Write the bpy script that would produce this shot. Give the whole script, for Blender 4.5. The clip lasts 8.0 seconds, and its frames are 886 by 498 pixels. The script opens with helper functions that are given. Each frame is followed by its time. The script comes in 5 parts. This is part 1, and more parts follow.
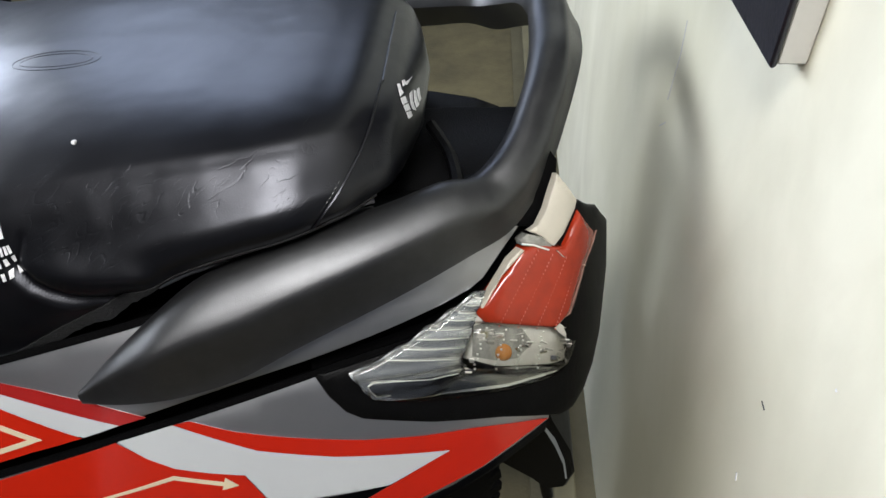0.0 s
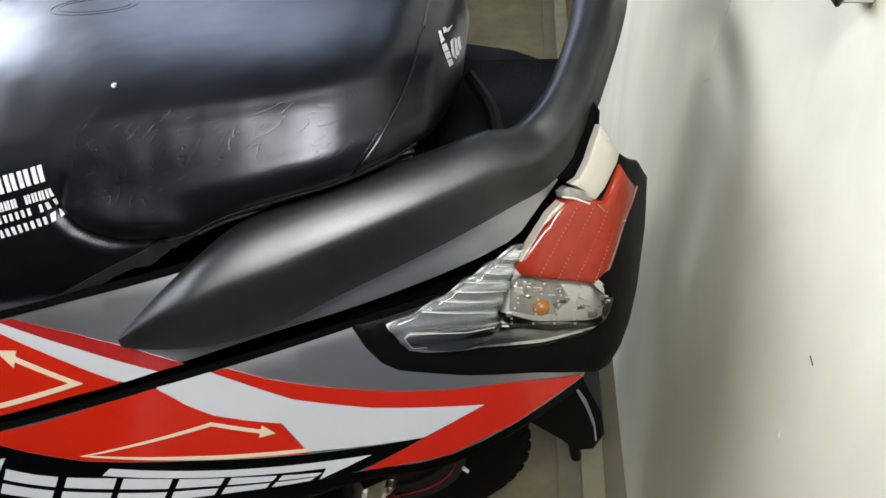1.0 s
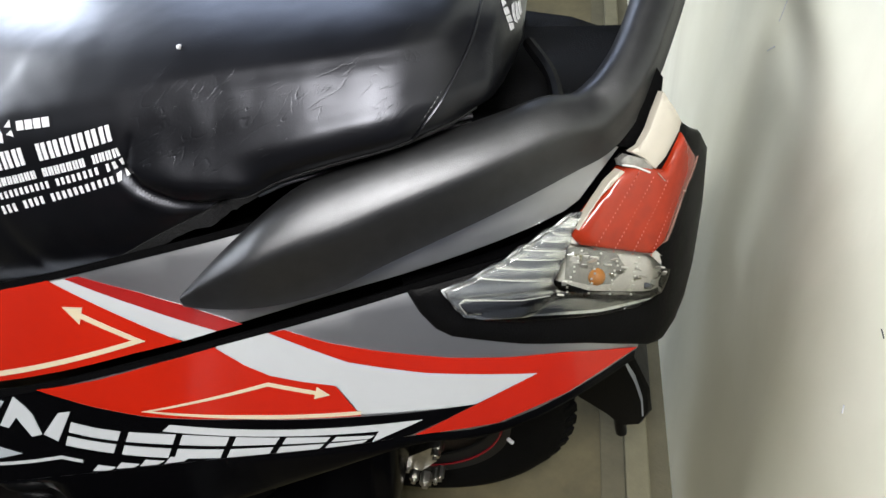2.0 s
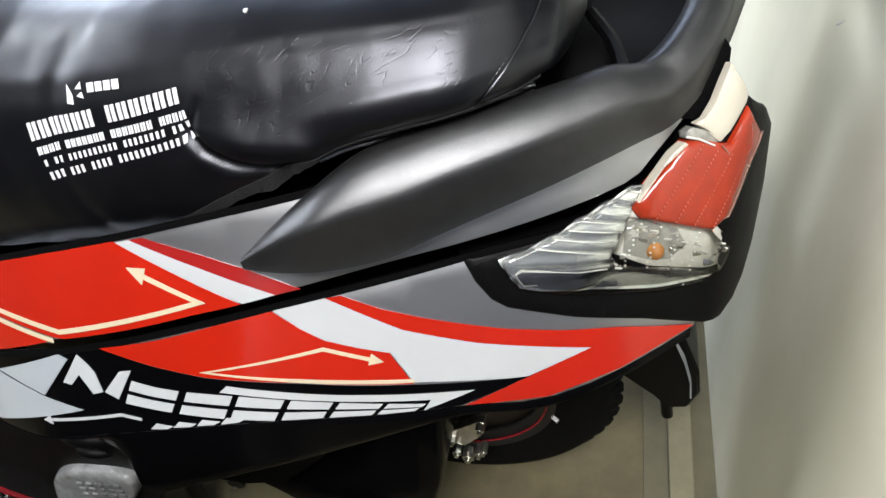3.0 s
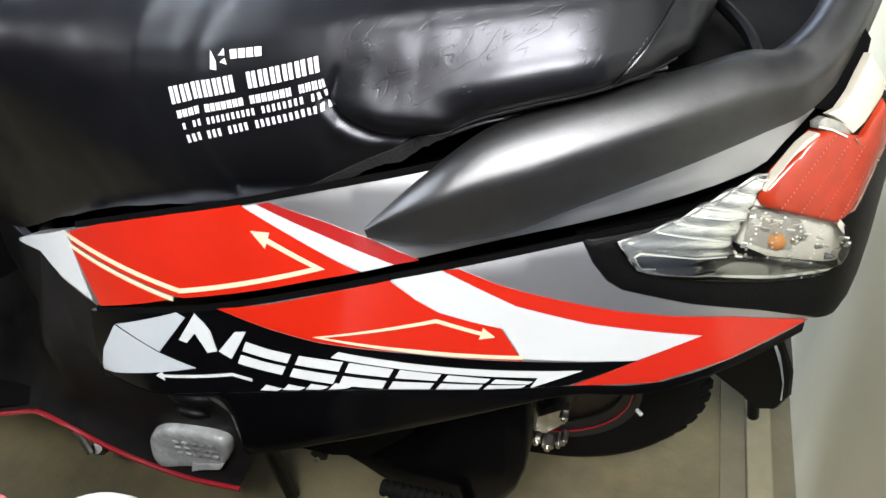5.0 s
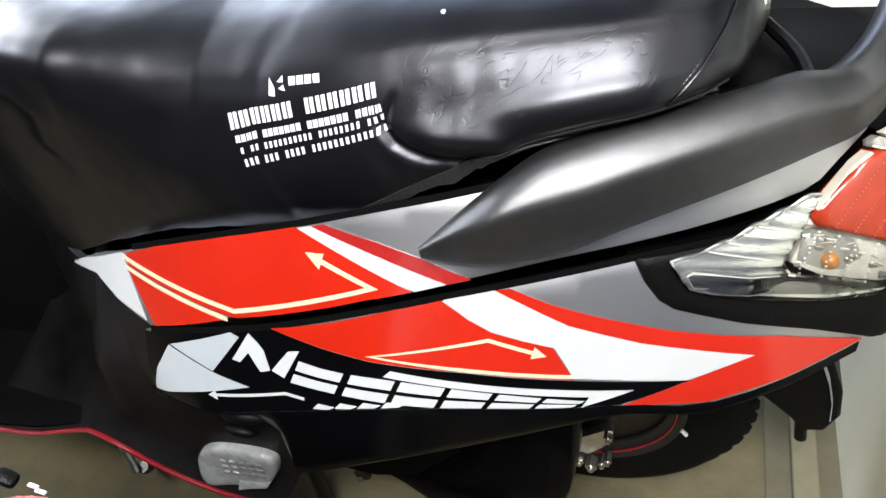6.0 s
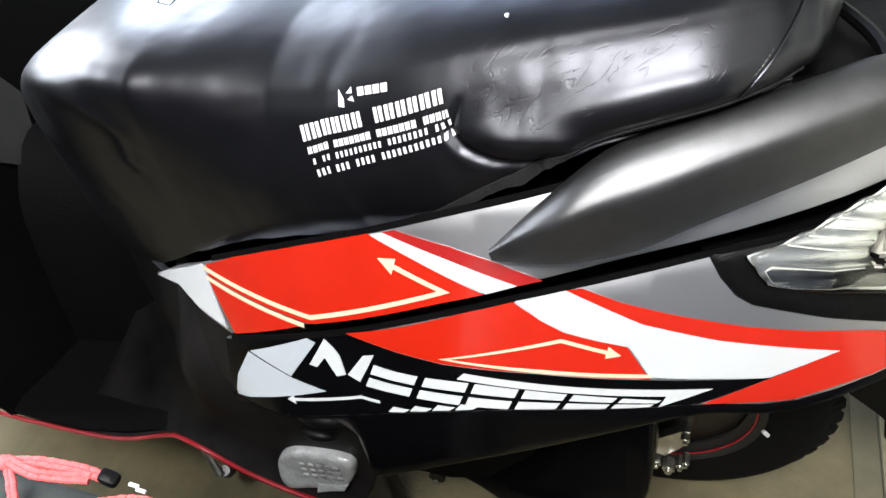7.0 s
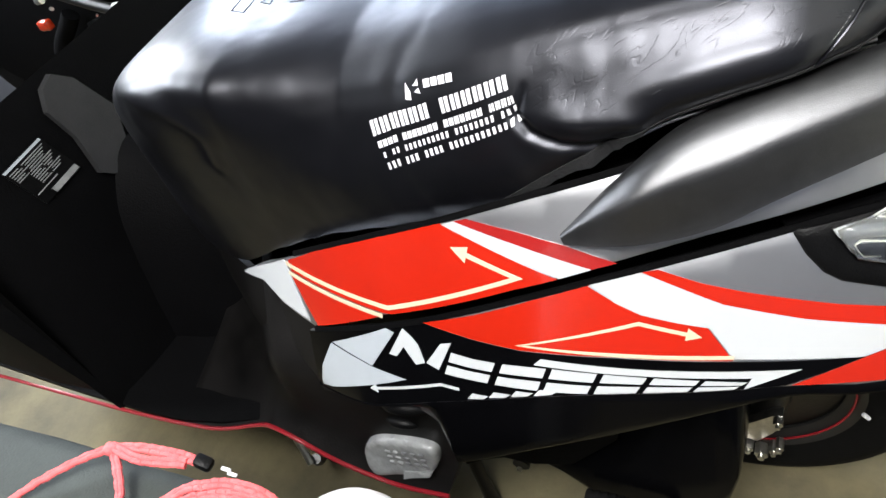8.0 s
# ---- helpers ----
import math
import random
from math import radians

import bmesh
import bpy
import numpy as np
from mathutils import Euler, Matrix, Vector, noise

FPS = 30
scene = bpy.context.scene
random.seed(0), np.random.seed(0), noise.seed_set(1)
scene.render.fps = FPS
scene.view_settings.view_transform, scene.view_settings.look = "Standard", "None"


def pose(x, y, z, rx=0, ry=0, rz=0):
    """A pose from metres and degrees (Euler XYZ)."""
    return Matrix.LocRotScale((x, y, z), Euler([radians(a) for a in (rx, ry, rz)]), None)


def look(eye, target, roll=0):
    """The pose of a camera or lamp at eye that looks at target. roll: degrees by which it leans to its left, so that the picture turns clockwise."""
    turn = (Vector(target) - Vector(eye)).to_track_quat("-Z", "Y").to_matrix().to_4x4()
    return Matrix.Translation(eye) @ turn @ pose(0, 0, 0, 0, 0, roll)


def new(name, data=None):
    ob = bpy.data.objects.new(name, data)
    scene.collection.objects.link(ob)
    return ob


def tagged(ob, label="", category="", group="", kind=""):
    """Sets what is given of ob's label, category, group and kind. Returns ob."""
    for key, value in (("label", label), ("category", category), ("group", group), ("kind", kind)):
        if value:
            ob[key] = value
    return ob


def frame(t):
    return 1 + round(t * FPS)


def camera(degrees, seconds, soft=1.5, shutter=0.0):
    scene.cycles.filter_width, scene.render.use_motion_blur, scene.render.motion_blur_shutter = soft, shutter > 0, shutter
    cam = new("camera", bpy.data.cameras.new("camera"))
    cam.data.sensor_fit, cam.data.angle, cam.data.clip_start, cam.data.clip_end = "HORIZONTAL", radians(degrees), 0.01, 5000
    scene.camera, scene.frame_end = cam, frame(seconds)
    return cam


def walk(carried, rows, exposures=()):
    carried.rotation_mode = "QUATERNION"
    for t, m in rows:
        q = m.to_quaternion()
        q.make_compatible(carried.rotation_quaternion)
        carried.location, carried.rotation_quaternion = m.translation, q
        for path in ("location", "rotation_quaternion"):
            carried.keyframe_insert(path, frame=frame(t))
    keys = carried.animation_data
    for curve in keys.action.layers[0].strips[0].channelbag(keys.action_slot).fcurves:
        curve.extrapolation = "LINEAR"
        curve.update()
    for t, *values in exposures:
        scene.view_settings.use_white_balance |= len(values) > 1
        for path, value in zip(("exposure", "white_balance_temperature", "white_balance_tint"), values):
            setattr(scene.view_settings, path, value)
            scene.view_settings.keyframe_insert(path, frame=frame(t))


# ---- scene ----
cam = camera(63.8, 8.0)
PATH = [
    (0, (0.038, 0.012, 1.095), (-0.063, 1.471, -0.27), -1.6),
    (0.5, (0.03, 0.008, 1.084), (-0.106, 1.431, -0.315), -2.4),
    (1, (0.024, 0.004, 1.077), (-0.136, 1.406, -0.34), -2.5),
    (1.5, (0.015, 0.0, 1.073), (-0.19, 1.377, -0.363), -3.4),
    (3, (-0.012, -0.017, 1.06), (-0.358, 1.289, -0.414), -6.1),
    (3.5, (-0.027, -0.026, 1.057), (-0.408, 1.268, -0.419), -6.5),
    (4, (-0.042, -0.034, 1.058), (-0.457, 1.246, -0.422), -6.6),
    (4.5, (-0.057, -0.044, 1.055), (-0.504, 1.228, -0.422), -6.7),
    (6, (-0.093, -0.065, 1.066), (-0.627, 1.24, -0.352), -8.7),
    (6.5, (-0.098, -0.071, 1.069), (-0.717, 1.215, -0.332), -11.7),
    (7, (-0.098, -0.073, 1.07), (-0.797, 1.192, -0.312), -15.1),
    (7.5, (-0.091, -0.072, 1.068), (-0.902, 1.14, -0.3), -19.8),
    (8, (-0.087, -0.075, 1.069), (-0.995, 1.096, -0.275), -23.4),
]
EXPOSURES = [(0.0, -0.33), (1.5, -0.10), (3.5, 0.40), (4.5, 0.58), (6.5, 0.70), (8.0, 0.70)]
walk(cam, [(t, look(eye, target, roll)) for t, eye, target, roll in PATH], EXPOSURES)

# ---- light: an overhead lamp, and broad area lamps added for sheen and fill ----
world = bpy.data.worlds.new("world")
scene.world = world
world.use_nodes = True
world.node_tree.nodes["Background"].inputs[0].default_value = (0.9, 0.95, 1.0, 1)
world.node_tree.nodes["Background"].inputs[1].default_value = 0.005


def area(name, eye, target, sx, sy, watts, colour):
    d = bpy.data.lights.new(name, "AREA")
    d.shape, d.size, d.size_y, d.energy, d.color = "RECTANGLE", sx, sy, watts, colour
    o = new(name, d)
    o.matrix_world = look(eye, target)
    return o


# overhead area lamp placed from the highlights; three broad ones added, none in view
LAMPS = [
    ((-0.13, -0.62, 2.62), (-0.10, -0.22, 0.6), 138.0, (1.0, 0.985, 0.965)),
    # added broad source for the cool sheen on the seat top
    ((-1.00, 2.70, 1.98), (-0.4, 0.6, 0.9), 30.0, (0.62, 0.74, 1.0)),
    # added to brighten the cream wall
    ((-2.95, 0.85, 1.60), (0.1, 0.6, 0.6), 150.0, (0.88, 0.93, 1.0)),
    # added for the sheen on the seat front
    ((-2.52, 2.70, 1.72), (-0.5, 0.5, 0.8), 52.0, (0.74, 0.83, 1.0)),
]
for name, (eye, aim, watts, tone), (sx, sy) in zip(("lamp_ceiling", "fill_north", "fill_west", "fill_corner"), LAMPS, ((0.95, 1.10), (1.6, 0.9), (2.0, 1.3), (0.9, 0.7))):
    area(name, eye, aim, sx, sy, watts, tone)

# ---- materials ----


def mat(name, base, rough=0.5, metal=0.0, vary=0.0, scale=20.0, bump=0.0, bump_scale=200.0, coat=0.0, spec=0.5, rough_vary=0.0, trans=0.0, ior=1.5):
    m = bpy.data.materials.new(name)
    m.use_nodes = True
    nt = m.node_tree
    b = nt.nodes["Principled BSDF"]
    b.inputs["Base Color"].default_value = (*base, 1)
    b.inputs["Roughness"].default_value = rough
    b.inputs["Metallic"].default_value = metal
    b.inputs["Coat Weight"].default_value = coat
    b.inputs["Coat Roughness"].default_value = 0.08
    b.inputs["Specular IOR Level"].default_value = spec
    b.inputs["Transmission Weight"].default_value = trans
    b.inputs["IOR"].default_value = ior
    tc = nt.nodes.new("ShaderNodeTexCoord")
    if vary or rough_vary:
        n = nt.nodes.new("ShaderNodeTexNoise")
        n.inputs["Scale"].default_value = scale
        n.inputs["Detail"].default_value = 8
        n.inputs["Roughness"].default_value = 0.65
        nt.links.new(tc.outputs["Object"], n.inputs["Vector"])
        if vary:
            r = nt.nodes.new("ShaderNodeValToRGB")
            r.color_ramp.elements[0].position, r.color_ramp.elements[1].position = 0.3, 0.72
            r.color_ramp.elements[0].color = (*[c * (1 - vary) for c in base], 1)
            r.color_ramp.elements[1].color = (*[min(1, c * (1 + vary)) for c in base], 1)
            nt.links.new(n.outputs[0], r.inputs[0])
            nt.links.new(r.outputs[0], b.inputs["Base Color"])
        if rough_vary:
            mr = nt.nodes.new("ShaderNodeMapRange")
            mr.inputs["To Min"].default_value, mr.inputs["To Max"].default_value = rough - rough_vary, rough + rough_vary
            nt.links.new(n.outputs[0], mr.inputs["Value"])
            nt.links.new(mr.outputs[0], b.inputs["Roughness"])
    if bump:
        n2 = nt.nodes.new("ShaderNodeTexNoise")
        n2.inputs["Scale"].default_value = bump_scale
        n2.inputs["Detail"].default_value = 4
        bp = nt.nodes.new("ShaderNodeBump")
        bp.inputs["Strength"].default_value = bump
        bp.inputs["Distance"].default_value = 0.002
        nt.links.new(tc.outputs["Object"], n2.inputs["Vector"])
        nt.links.new(n2.outputs[0], bp.inputs["Height"])
        nt.links.new(bp.outputs[0], b.inputs["Normal"])
    return m


M = {
    "rail": mat("satin_grey_plastic", (0.078, 0.079, 0.082), 0.40, 0.92, 0.10, 60, 0.10, 900, 0, 0.62, 0.04),
    "grey": mat("grey_paint", (0.40, 0.405, 0.42), 0.37, 0.96, 0.03, 40, 0.02, 900, 0, 0.5, 0.01),
    "black": mat("gloss_black_plastic", (0.0012, 0.0012, 0.0015), 0.20, 0.0, 0.2, 30, 0.03, 500, 0, 0.09, 0.05),
    "dull": mat("dull_black_plastic", (0.0020, 0.0020, 0.0022), 0.42, 0.0, 0.3, 25, 0.25, 500, 0, 0.10, 0.1),
    "red": mat("red_sticker", (0.345, 0.011, 0.003), 0.22, 0.0, 0.06, 15, 0.02, 300, 0.4, 0.5, 0.04),
    "darkred": mat("dark_red_paint", (0.20, 0.008, 0.014), 0.25, 0.0, 0.1, 30, 0, 100, 0.3),
    "white": mat("white_sticker", (0.385, 0.40, 0.41), 0.24, 0.0, 0.03, 15, 0.02, 300, 0.3),
    "cream": mat("cream_sticker_line", (0.48, 0.415, 0.29), 0.3, 0.0, 0.03, 15),
    "silverwhite": mat("pale_silver_sticker", (0.35, 0.38, 0.41), 0.28, 0.15, 0.04, 25, 0, 100, 0.3),
    "stripe": mat("deep_red_sticker", (0.25, 0.011, 0.010), 0.2, 0.0, 0.08, 20, 0, 100, 0.5),
    "print": mat("white_print", (0.58, 0.58, 0.60), 0.5, 0.0, 0.15, 300),
    "rubber": mat("tyre_rubber", (0.0030, 0.0030, 0.0030), 0.8, 0.0, 0.3, 60, 0.3, 300, 0, 0.08),
    "metal": mat("zinc_plated_steel", (0.55, 0.54, 0.50), 0.3, 1.0, 0.25, 80, 0.1, 300),
    "iron": mat("black_painted_iron", (0.0025, 0.0025, 0.0025), 0.4, 0.0, 0.4, 60, 0.2, 300),
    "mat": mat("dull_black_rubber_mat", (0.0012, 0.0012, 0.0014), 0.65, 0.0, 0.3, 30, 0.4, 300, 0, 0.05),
    "hemcloth": mat("worn_black_cloth", (0.012, 0.012, 0.013), 0.7, 0.0, 0.8, 260, 0.6, 500),
    "dusty": mat("dusty_black_plastic", (0.0034, 0.0031, 0.0030), 0.5, 0.0, 0.95, 7, 0.2, 400, 0, 0.16, 0.12),
    "panelgrey": mat("dark_grey_plastic", (0.018, 0.018, 0.019), 0.55, 0.0, 0.2, 30, 0.2, 400, 0, 0.3),
    "rim": mat("black_rim", (0.010, 0.010, 0.010), 0.35),
    "beige": mat("pale_plastic", (0.46, 0.43, 0.36), 0.4, 0.0, 0.05, 40),
    "amber": mat("amber_bulb", (0.50, 0.20, 0.045), 0.25, 0.0, 0.1, 80),
    "chrome": mat("lamp_reflector", (0.80, 0.80, 0.80), 0.16, 1.0, 0.05, 40),
    "silvered": mat("silvered_plastic", (0.78, 0.79, 0.78), 0.24, 0.95, 0.05, 40, 0.03, 60),
    "bright": mat("bright_moulded_silver", (0.66, 0.64, 0.59), 0.22, 0.45, 0.15, 120, 0.15, 80),
    "chromeshade": mat("chrome_shade", (0.30, 0.30, 0.30), 0.14, 1.0, 0.2, 90),
    "smoky": mat("smoky_silver", (0.36, 0.355, 0.33), 0.25, 0.6, 0.4, 130, 0.2, 90),
    "lensedge": mat("clouded_lens_edge", (0.26, 0.15, 0.12), 0.18, 0.0, 0.3, 90),
    "dot": mat("moulded_clear_dot", (0.62, 0.61, 0.57), 0.25),
    "bead": mat("pale_red_bead", (0.50, 0.13, 0.10), 0.3),
    "cord": mat("pink_cord", (0.58, 0.088, 0.092), 0.8, 0.0, 0.3, 150, 0.35, 900),
    "bundle": mat("grey_cloth", (0.030, 0.035, 0.032), 0.75, 0.0, 0.4, 7, 0.3, 500, 0, 0.15),
    "whiteplastic": mat("white_plastic", (0.46, 0.45, 0.42), 0.45, 0.0, 0.06, 20),
    "wrap": mat("clouded_plastic_wrap", (0.17, 0.175, 0.175), 0.22, 0.0, 0.2, 60, 0.9, 120),
    "padgrey": mat("grey_rubber_under_wrap", (0.09, 0.092, 0.095), 0.3, 0.0, 0.4, 90, 0.5, 150),
    "shutter": mat("dark_painted_wood", (0.012, 0.012, 0.018), 0.45, 0.0, 0.3, 30, 0.3, 200),
    "greywall": mat("grey_plaster", (0.075, 0.08, 0.095), 0.8, 0.0, 0.2, 6, 0.3, 60),
    "cement": mat("cement", (0.14, 0.128, 0.078), 0.8, 0.0, 0.25, 9, 0.5, 160),
    "darkcement": mat("dark_cement", (0.082, 0.073, 0.042), 0.7, 0.0, 0.25, 9, 0.5, 160),
}


def thin_clear(name, tint, gloss):
    """A thin moulded lens: lets light straight through, with a gloss on top."""
    m = bpy.data.materials.new(name)
    m.use_nodes = True
    nt = m.node_tree
    nt.nodes.clear()
    out, mix = nt.nodes.new("ShaderNodeOutputMaterial"), nt.nodes.new("ShaderNodeMixShader")
    tr, gl, fr = nt.nodes.new("ShaderNodeBsdfTransparent"), nt.nodes.new("ShaderNodeBsdfGlossy"), nt.nodes.new("ShaderNodeFresnel")
    tr.inputs[0].default_value = (*tint, 1)
    gl.inputs["Roughness"].default_value = gloss
    fr.inputs["IOR"].default_value = 1.5
    nt.links.new(fr.outputs[0], mix.inputs[0])
    nt.links.new(tr.outputs[0], mix.inputs[1])
    nt.links.new(gl.outputs[0], mix.inputs[2])
    nt.links.new(mix.outputs[0], out.inputs[0])
    return m


M["clear"] = thin_clear("clear_lens", (0.93, 0.94, 0.93), 0.05)
M["redlens"] = mat("red_lens", (0.27, 0.022, 0.006), 0.22, 0.0, 0.15, 60, 0, 1, 0.35)
# glow of the added tube fixtures
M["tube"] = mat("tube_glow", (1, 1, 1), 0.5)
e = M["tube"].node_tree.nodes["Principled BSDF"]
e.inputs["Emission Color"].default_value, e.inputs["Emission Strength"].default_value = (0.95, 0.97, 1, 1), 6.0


def leather():
    """Black coated cloth: fine grain, creases that run with the stretch, worn gloss."""
    m = mat("black_leatherette", (0.0016, 0.0016, 0.0022), 0.33, 0.0, 0.25, 14, 0.0, 1, 0.0, 0.46, 0.07)
    nt = m.node_tree
    b = nt.nodes["Principled BSDF"]
    b.inputs["Specular Tint"].default_value = (0.88, 0.90, 1.0, 1)
    tc = nt.nodes.new("ShaderNodeTexCoord")
    turn = nt.nodes.new("ShaderNodeMapping")
    turn.inputs["Rotation"].default_value = (radians(45), radians(-46), 0)
    nt.links.new(tc.outputs["Object"], turn.inputs["Vector"])
    mp = nt.nodes.new("ShaderNodeMapping")
    mp.inputs["Scale"].default_value = (74, 74, 20)
    nt.links.new(turn.outputs[0], mp.inputs["Vector"])
    vo = nt.nodes.new("ShaderNodeTexNoise")
    vo.inputs["Scale"].default_value, vo.inputs["Detail"].default_value, vo.inputs["Distortion"].default_value = 1.0, 2, 0.7
    nt.links.new(mp.outputs[0], vo.inputs["Vector"])
    mid = nt.nodes.new("ShaderNodeMath")
    mid.operation = "SUBTRACT"
    mid.inputs[1].default_value = 0.5
    nt.links.new(vo.outputs[0], mid.inputs[0])
    flat = nt.nodes.new("ShaderNodeMath")
    flat.operation = "ABSOLUTE"
    nt.links.new(mid.outputs[0], flat.inputs[0])
    ra = nt.nodes.new("ShaderNodeMapRange")
    ra.inputs["From Max"].default_value = 0.018
    nt.links.new(flat.outputs[0], ra.inputs["Value"])
    mask = nt.nodes.new("ShaderNodeTexNoise")
    mask.inputs["Scale"].default_value, mask.inputs["Detail"].default_value = 9, 3
    nt.links.new(tc.outputs["Object"], mask.inputs["Vector"])
    mk = nt.nodes.new("ShaderNodeMapRange")
    mk.inputs["From Min"].default_value, mk.inputs["From Max"].default_value = 0.30, 0.50
    nt.links.new(mask.outputs[0], mk.inputs["Value"])
    grain = nt.nodes.new("ShaderNodeTexNoise")
    grain.inputs["Scale"].default_value, grain.inputs["Detail"].default_value = 700, 2
    nt.links.new(tc.outputs["Object"], grain.inputs["Vector"])
    b1, b2, b3 = (nt.nodes.new("ShaderNodeBump") for _ in range(3))
    b1.inputs["Strength"].default_value, b1.inputs["Distance"].default_value = 0.05, 0.001
    nt.links.new(grain.outputs[0], b1.inputs["Height"])
    mul = nt.nodes.new("ShaderNodeMath")
    mul.operation = "MULTIPLY"
    nt.links.new(mk.outputs[0], mul.inputs[0])
    sub = nt.nodes.new("ShaderNodeMath")
    sub.operation = "SUBTRACT"
    sub.inputs[0].default_value = 1.0
    nt.links.new(ra.outputs[0], sub.inputs[1])
    nt.links.new(sub.outputs[0], mul.inputs[1])
    # broken into short strokes, and only on the slack rear cushion
    brk = nt.nodes.new("ShaderNodeTexNoise")
    brk.inputs["Scale"].default_value, brk.inputs["Detail"].default_value = 42, 2
    nt.links.new(tc.outputs["Object"], brk.inputs["Vector"])
    bm_ = nt.nodes.new("ShaderNodeMapRange")
    bm_.inputs["From Min"].default_value, bm_.inputs["From Max"].default_value = 0.43, 0.53
    nt.links.new(brk.outputs[0], bm_.inputs["Value"])
    xyz = nt.nodes.new("ShaderNodeSeparateXYZ")
    nt.links.new(tc.outputs["Object"], xyz.inputs[0])
    rear = nt.nodes.new("ShaderNodeMapRange")
    rear.interpolation_type = "SMOOTHSTEP"
    rear.inputs["From Min"].default_value, rear.inputs["From Max"].default_value = 0.12, 0.20
    rear.inputs["To Min"].default_value = 0.06
    nt.links.new(xyz.outputs["X"], rear.inputs["Value"])
    side = nt.nodes.new("ShaderNodeMapRange")
    side.interpolation_type = "SMOOTHSTEP"
    side.inputs["From Min"].default_value, side.inputs["From Max"].default_value = 0.800, 0.780
    side.inputs["To Min"].default_value = 0.15
    nt.links.new(xyz.outputs["Z"], side.inputs["Value"])
    last = mul
    for q in (bm_, rear, side):
        m2 = nt.nodes.new("ShaderNodeMath")
        m2.operation = "MULTIPLY"
        nt.links.new(last.outputs[0], m2.inputs[0])
        nt.links.new(q.outputs[0], m2.inputs[1])
        last = m2
    b2.inputs["Strength"].default_value, b2.inputs["Distance"].default_value = 0.22, -0.0006
    nt.links.new(last.outputs[0], b2.inputs["Height"])
    nt.links.new(b1.outputs[0], b2.inputs["Normal"])
    b3.inputs["Strength"].default_value, b3.inputs["Distance"].default_value = 0.30, 0.005
    soft = nt.nodes.new("ShaderNodeTexNoise")
    soft.inputs["Scale"].default_value, soft.inputs["Detail"].default_value = 16, 2
    nt.links.new(tc.outputs["Object"], soft.inputs["Vector"])
    nt.links.new(soft.outputs[0], b3.inputs["Height"])
    nt.links.new(b2.outputs[0], b3.inputs["Normal"])
    nt.links.new(b3.outputs[0], b.inputs["Normal"])
    return m


M["leather"] = leather()


def plaster():
    """Cream wall paint with soft grey smudges, a greenish tint in random patches, and fine trowel marks."""
    m = mat("cream_wall_paint", (0.70, 0.68, 0.60), 0.45, 0.0, 0.0, 1, 0.0, 40, 0, 0.4, 0.08)
    nt = m.node_tree
    b = nt.nodes["Principled BSDF"]
    tc = nt.nodes.new("ShaderNodeTexCoord")
    mp = nt.nodes.new("ShaderNodeMapping")
    mp.inputs["Scale"].default_value = (1, 1.5, 0.8)
    mp.inputs["Rotation"].default_value = (0.35, 0, 0)
    nt.links.new(tc.outputs["Object"], mp.inputs["Vector"])
    n = nt.nodes.new("ShaderNodeTexNoise")
    n.inputs["Scale"].default_value, n.inputs["Detail"].default_value, n.inputs["Roughness"].default_value = 4.0, 5, 0.5
    n.inputs["Distortion"].default_value = 0.6
    nt.links.new(mp.outputs[0], n.inputs["Vector"])
    r = nt.nodes.new("ShaderNodeValToRGB")
    r.color_ramp.elements[0].position, r.color_ramp.elements[1].position = 0.34, 0.60
    r.color_ramp.elements[0].color, r.color_ramp.elements[1].color = (0.71, 0.685, 0.55, 1), (0.86, 0.835, 0.69, 1)
    nt.links.new(n.outputs[0], r.inputs[0])
    n2 = nt.nodes.new("ShaderNodeTexNoise")
    n2.inputs["Scale"].default_value, n2.inputs["Detail"].default_value = 1.7, 4
    nt.links.new(tc.outputs["Object"], n2.inputs["Vector"])
    mr = nt.nodes.new("ShaderNodeMapRange")
    mr.inputs["From Min"].default_value, mr.inputs["From Max"].default_value, mr.inputs["To Max"].default_value = 0.42, 0.64, 0.75
    nt.links.new(n2.outputs[0], mr.inputs["Value"])
    mx = nt.nodes.new("ShaderNodeMix")
    mx.data_type = "RGBA"
    mx.inputs[7].default_value = (0.655, 0.632, 0.465, 1)
    nt.links.new(mr.outputs[0], mx.inputs[0])
    nt.links.new(r.outputs[0], mx.inputs[6])
    nt.links.new(mx.outputs[2], b.inputs["Base Color"])
    g, w = nt.nodes.new("ShaderNodeTexNoise"), nt.nodes.new("ShaderNodeTexNoise")
    g.inputs["Scale"].default_value, g.inputs["Detail"].default_value = 260, 3
    w.inputs["Scale"].default_value, w.inputs["Detail"].default_value = 9, 4
    b1, b2 = nt.nodes.new("ShaderNodeBump"), nt.nodes.new("ShaderNodeBump")
    b1.inputs["Strength"].default_value, b1.inputs["Distance"].default_value = 0.12, 0.001
    b2.inputs["Strength"].default_value, b2.inputs["Distance"].default_value = 0.35, 0.006
    for q, p in ((g, b1), (w, b2)):
        nt.links.new(tc.outputs["Object"], q.inputs["Vector"])
        nt.links.new(q.outputs[0], p.inputs["Height"])
    nt.links.new(b1.outputs[0], b2.inputs["Normal"])
    nt.links.new(b2.outputs[0], b.inputs["Normal"])
    return m


M["wall"] = plaster()


M["floor"] = mat("dusty_cement_floor", (0.088, 0.074, 0.036), 0.75, 0.0, 0.5, 5, 0.4, 140)

# ---- building helpers ----
YC = 0.58


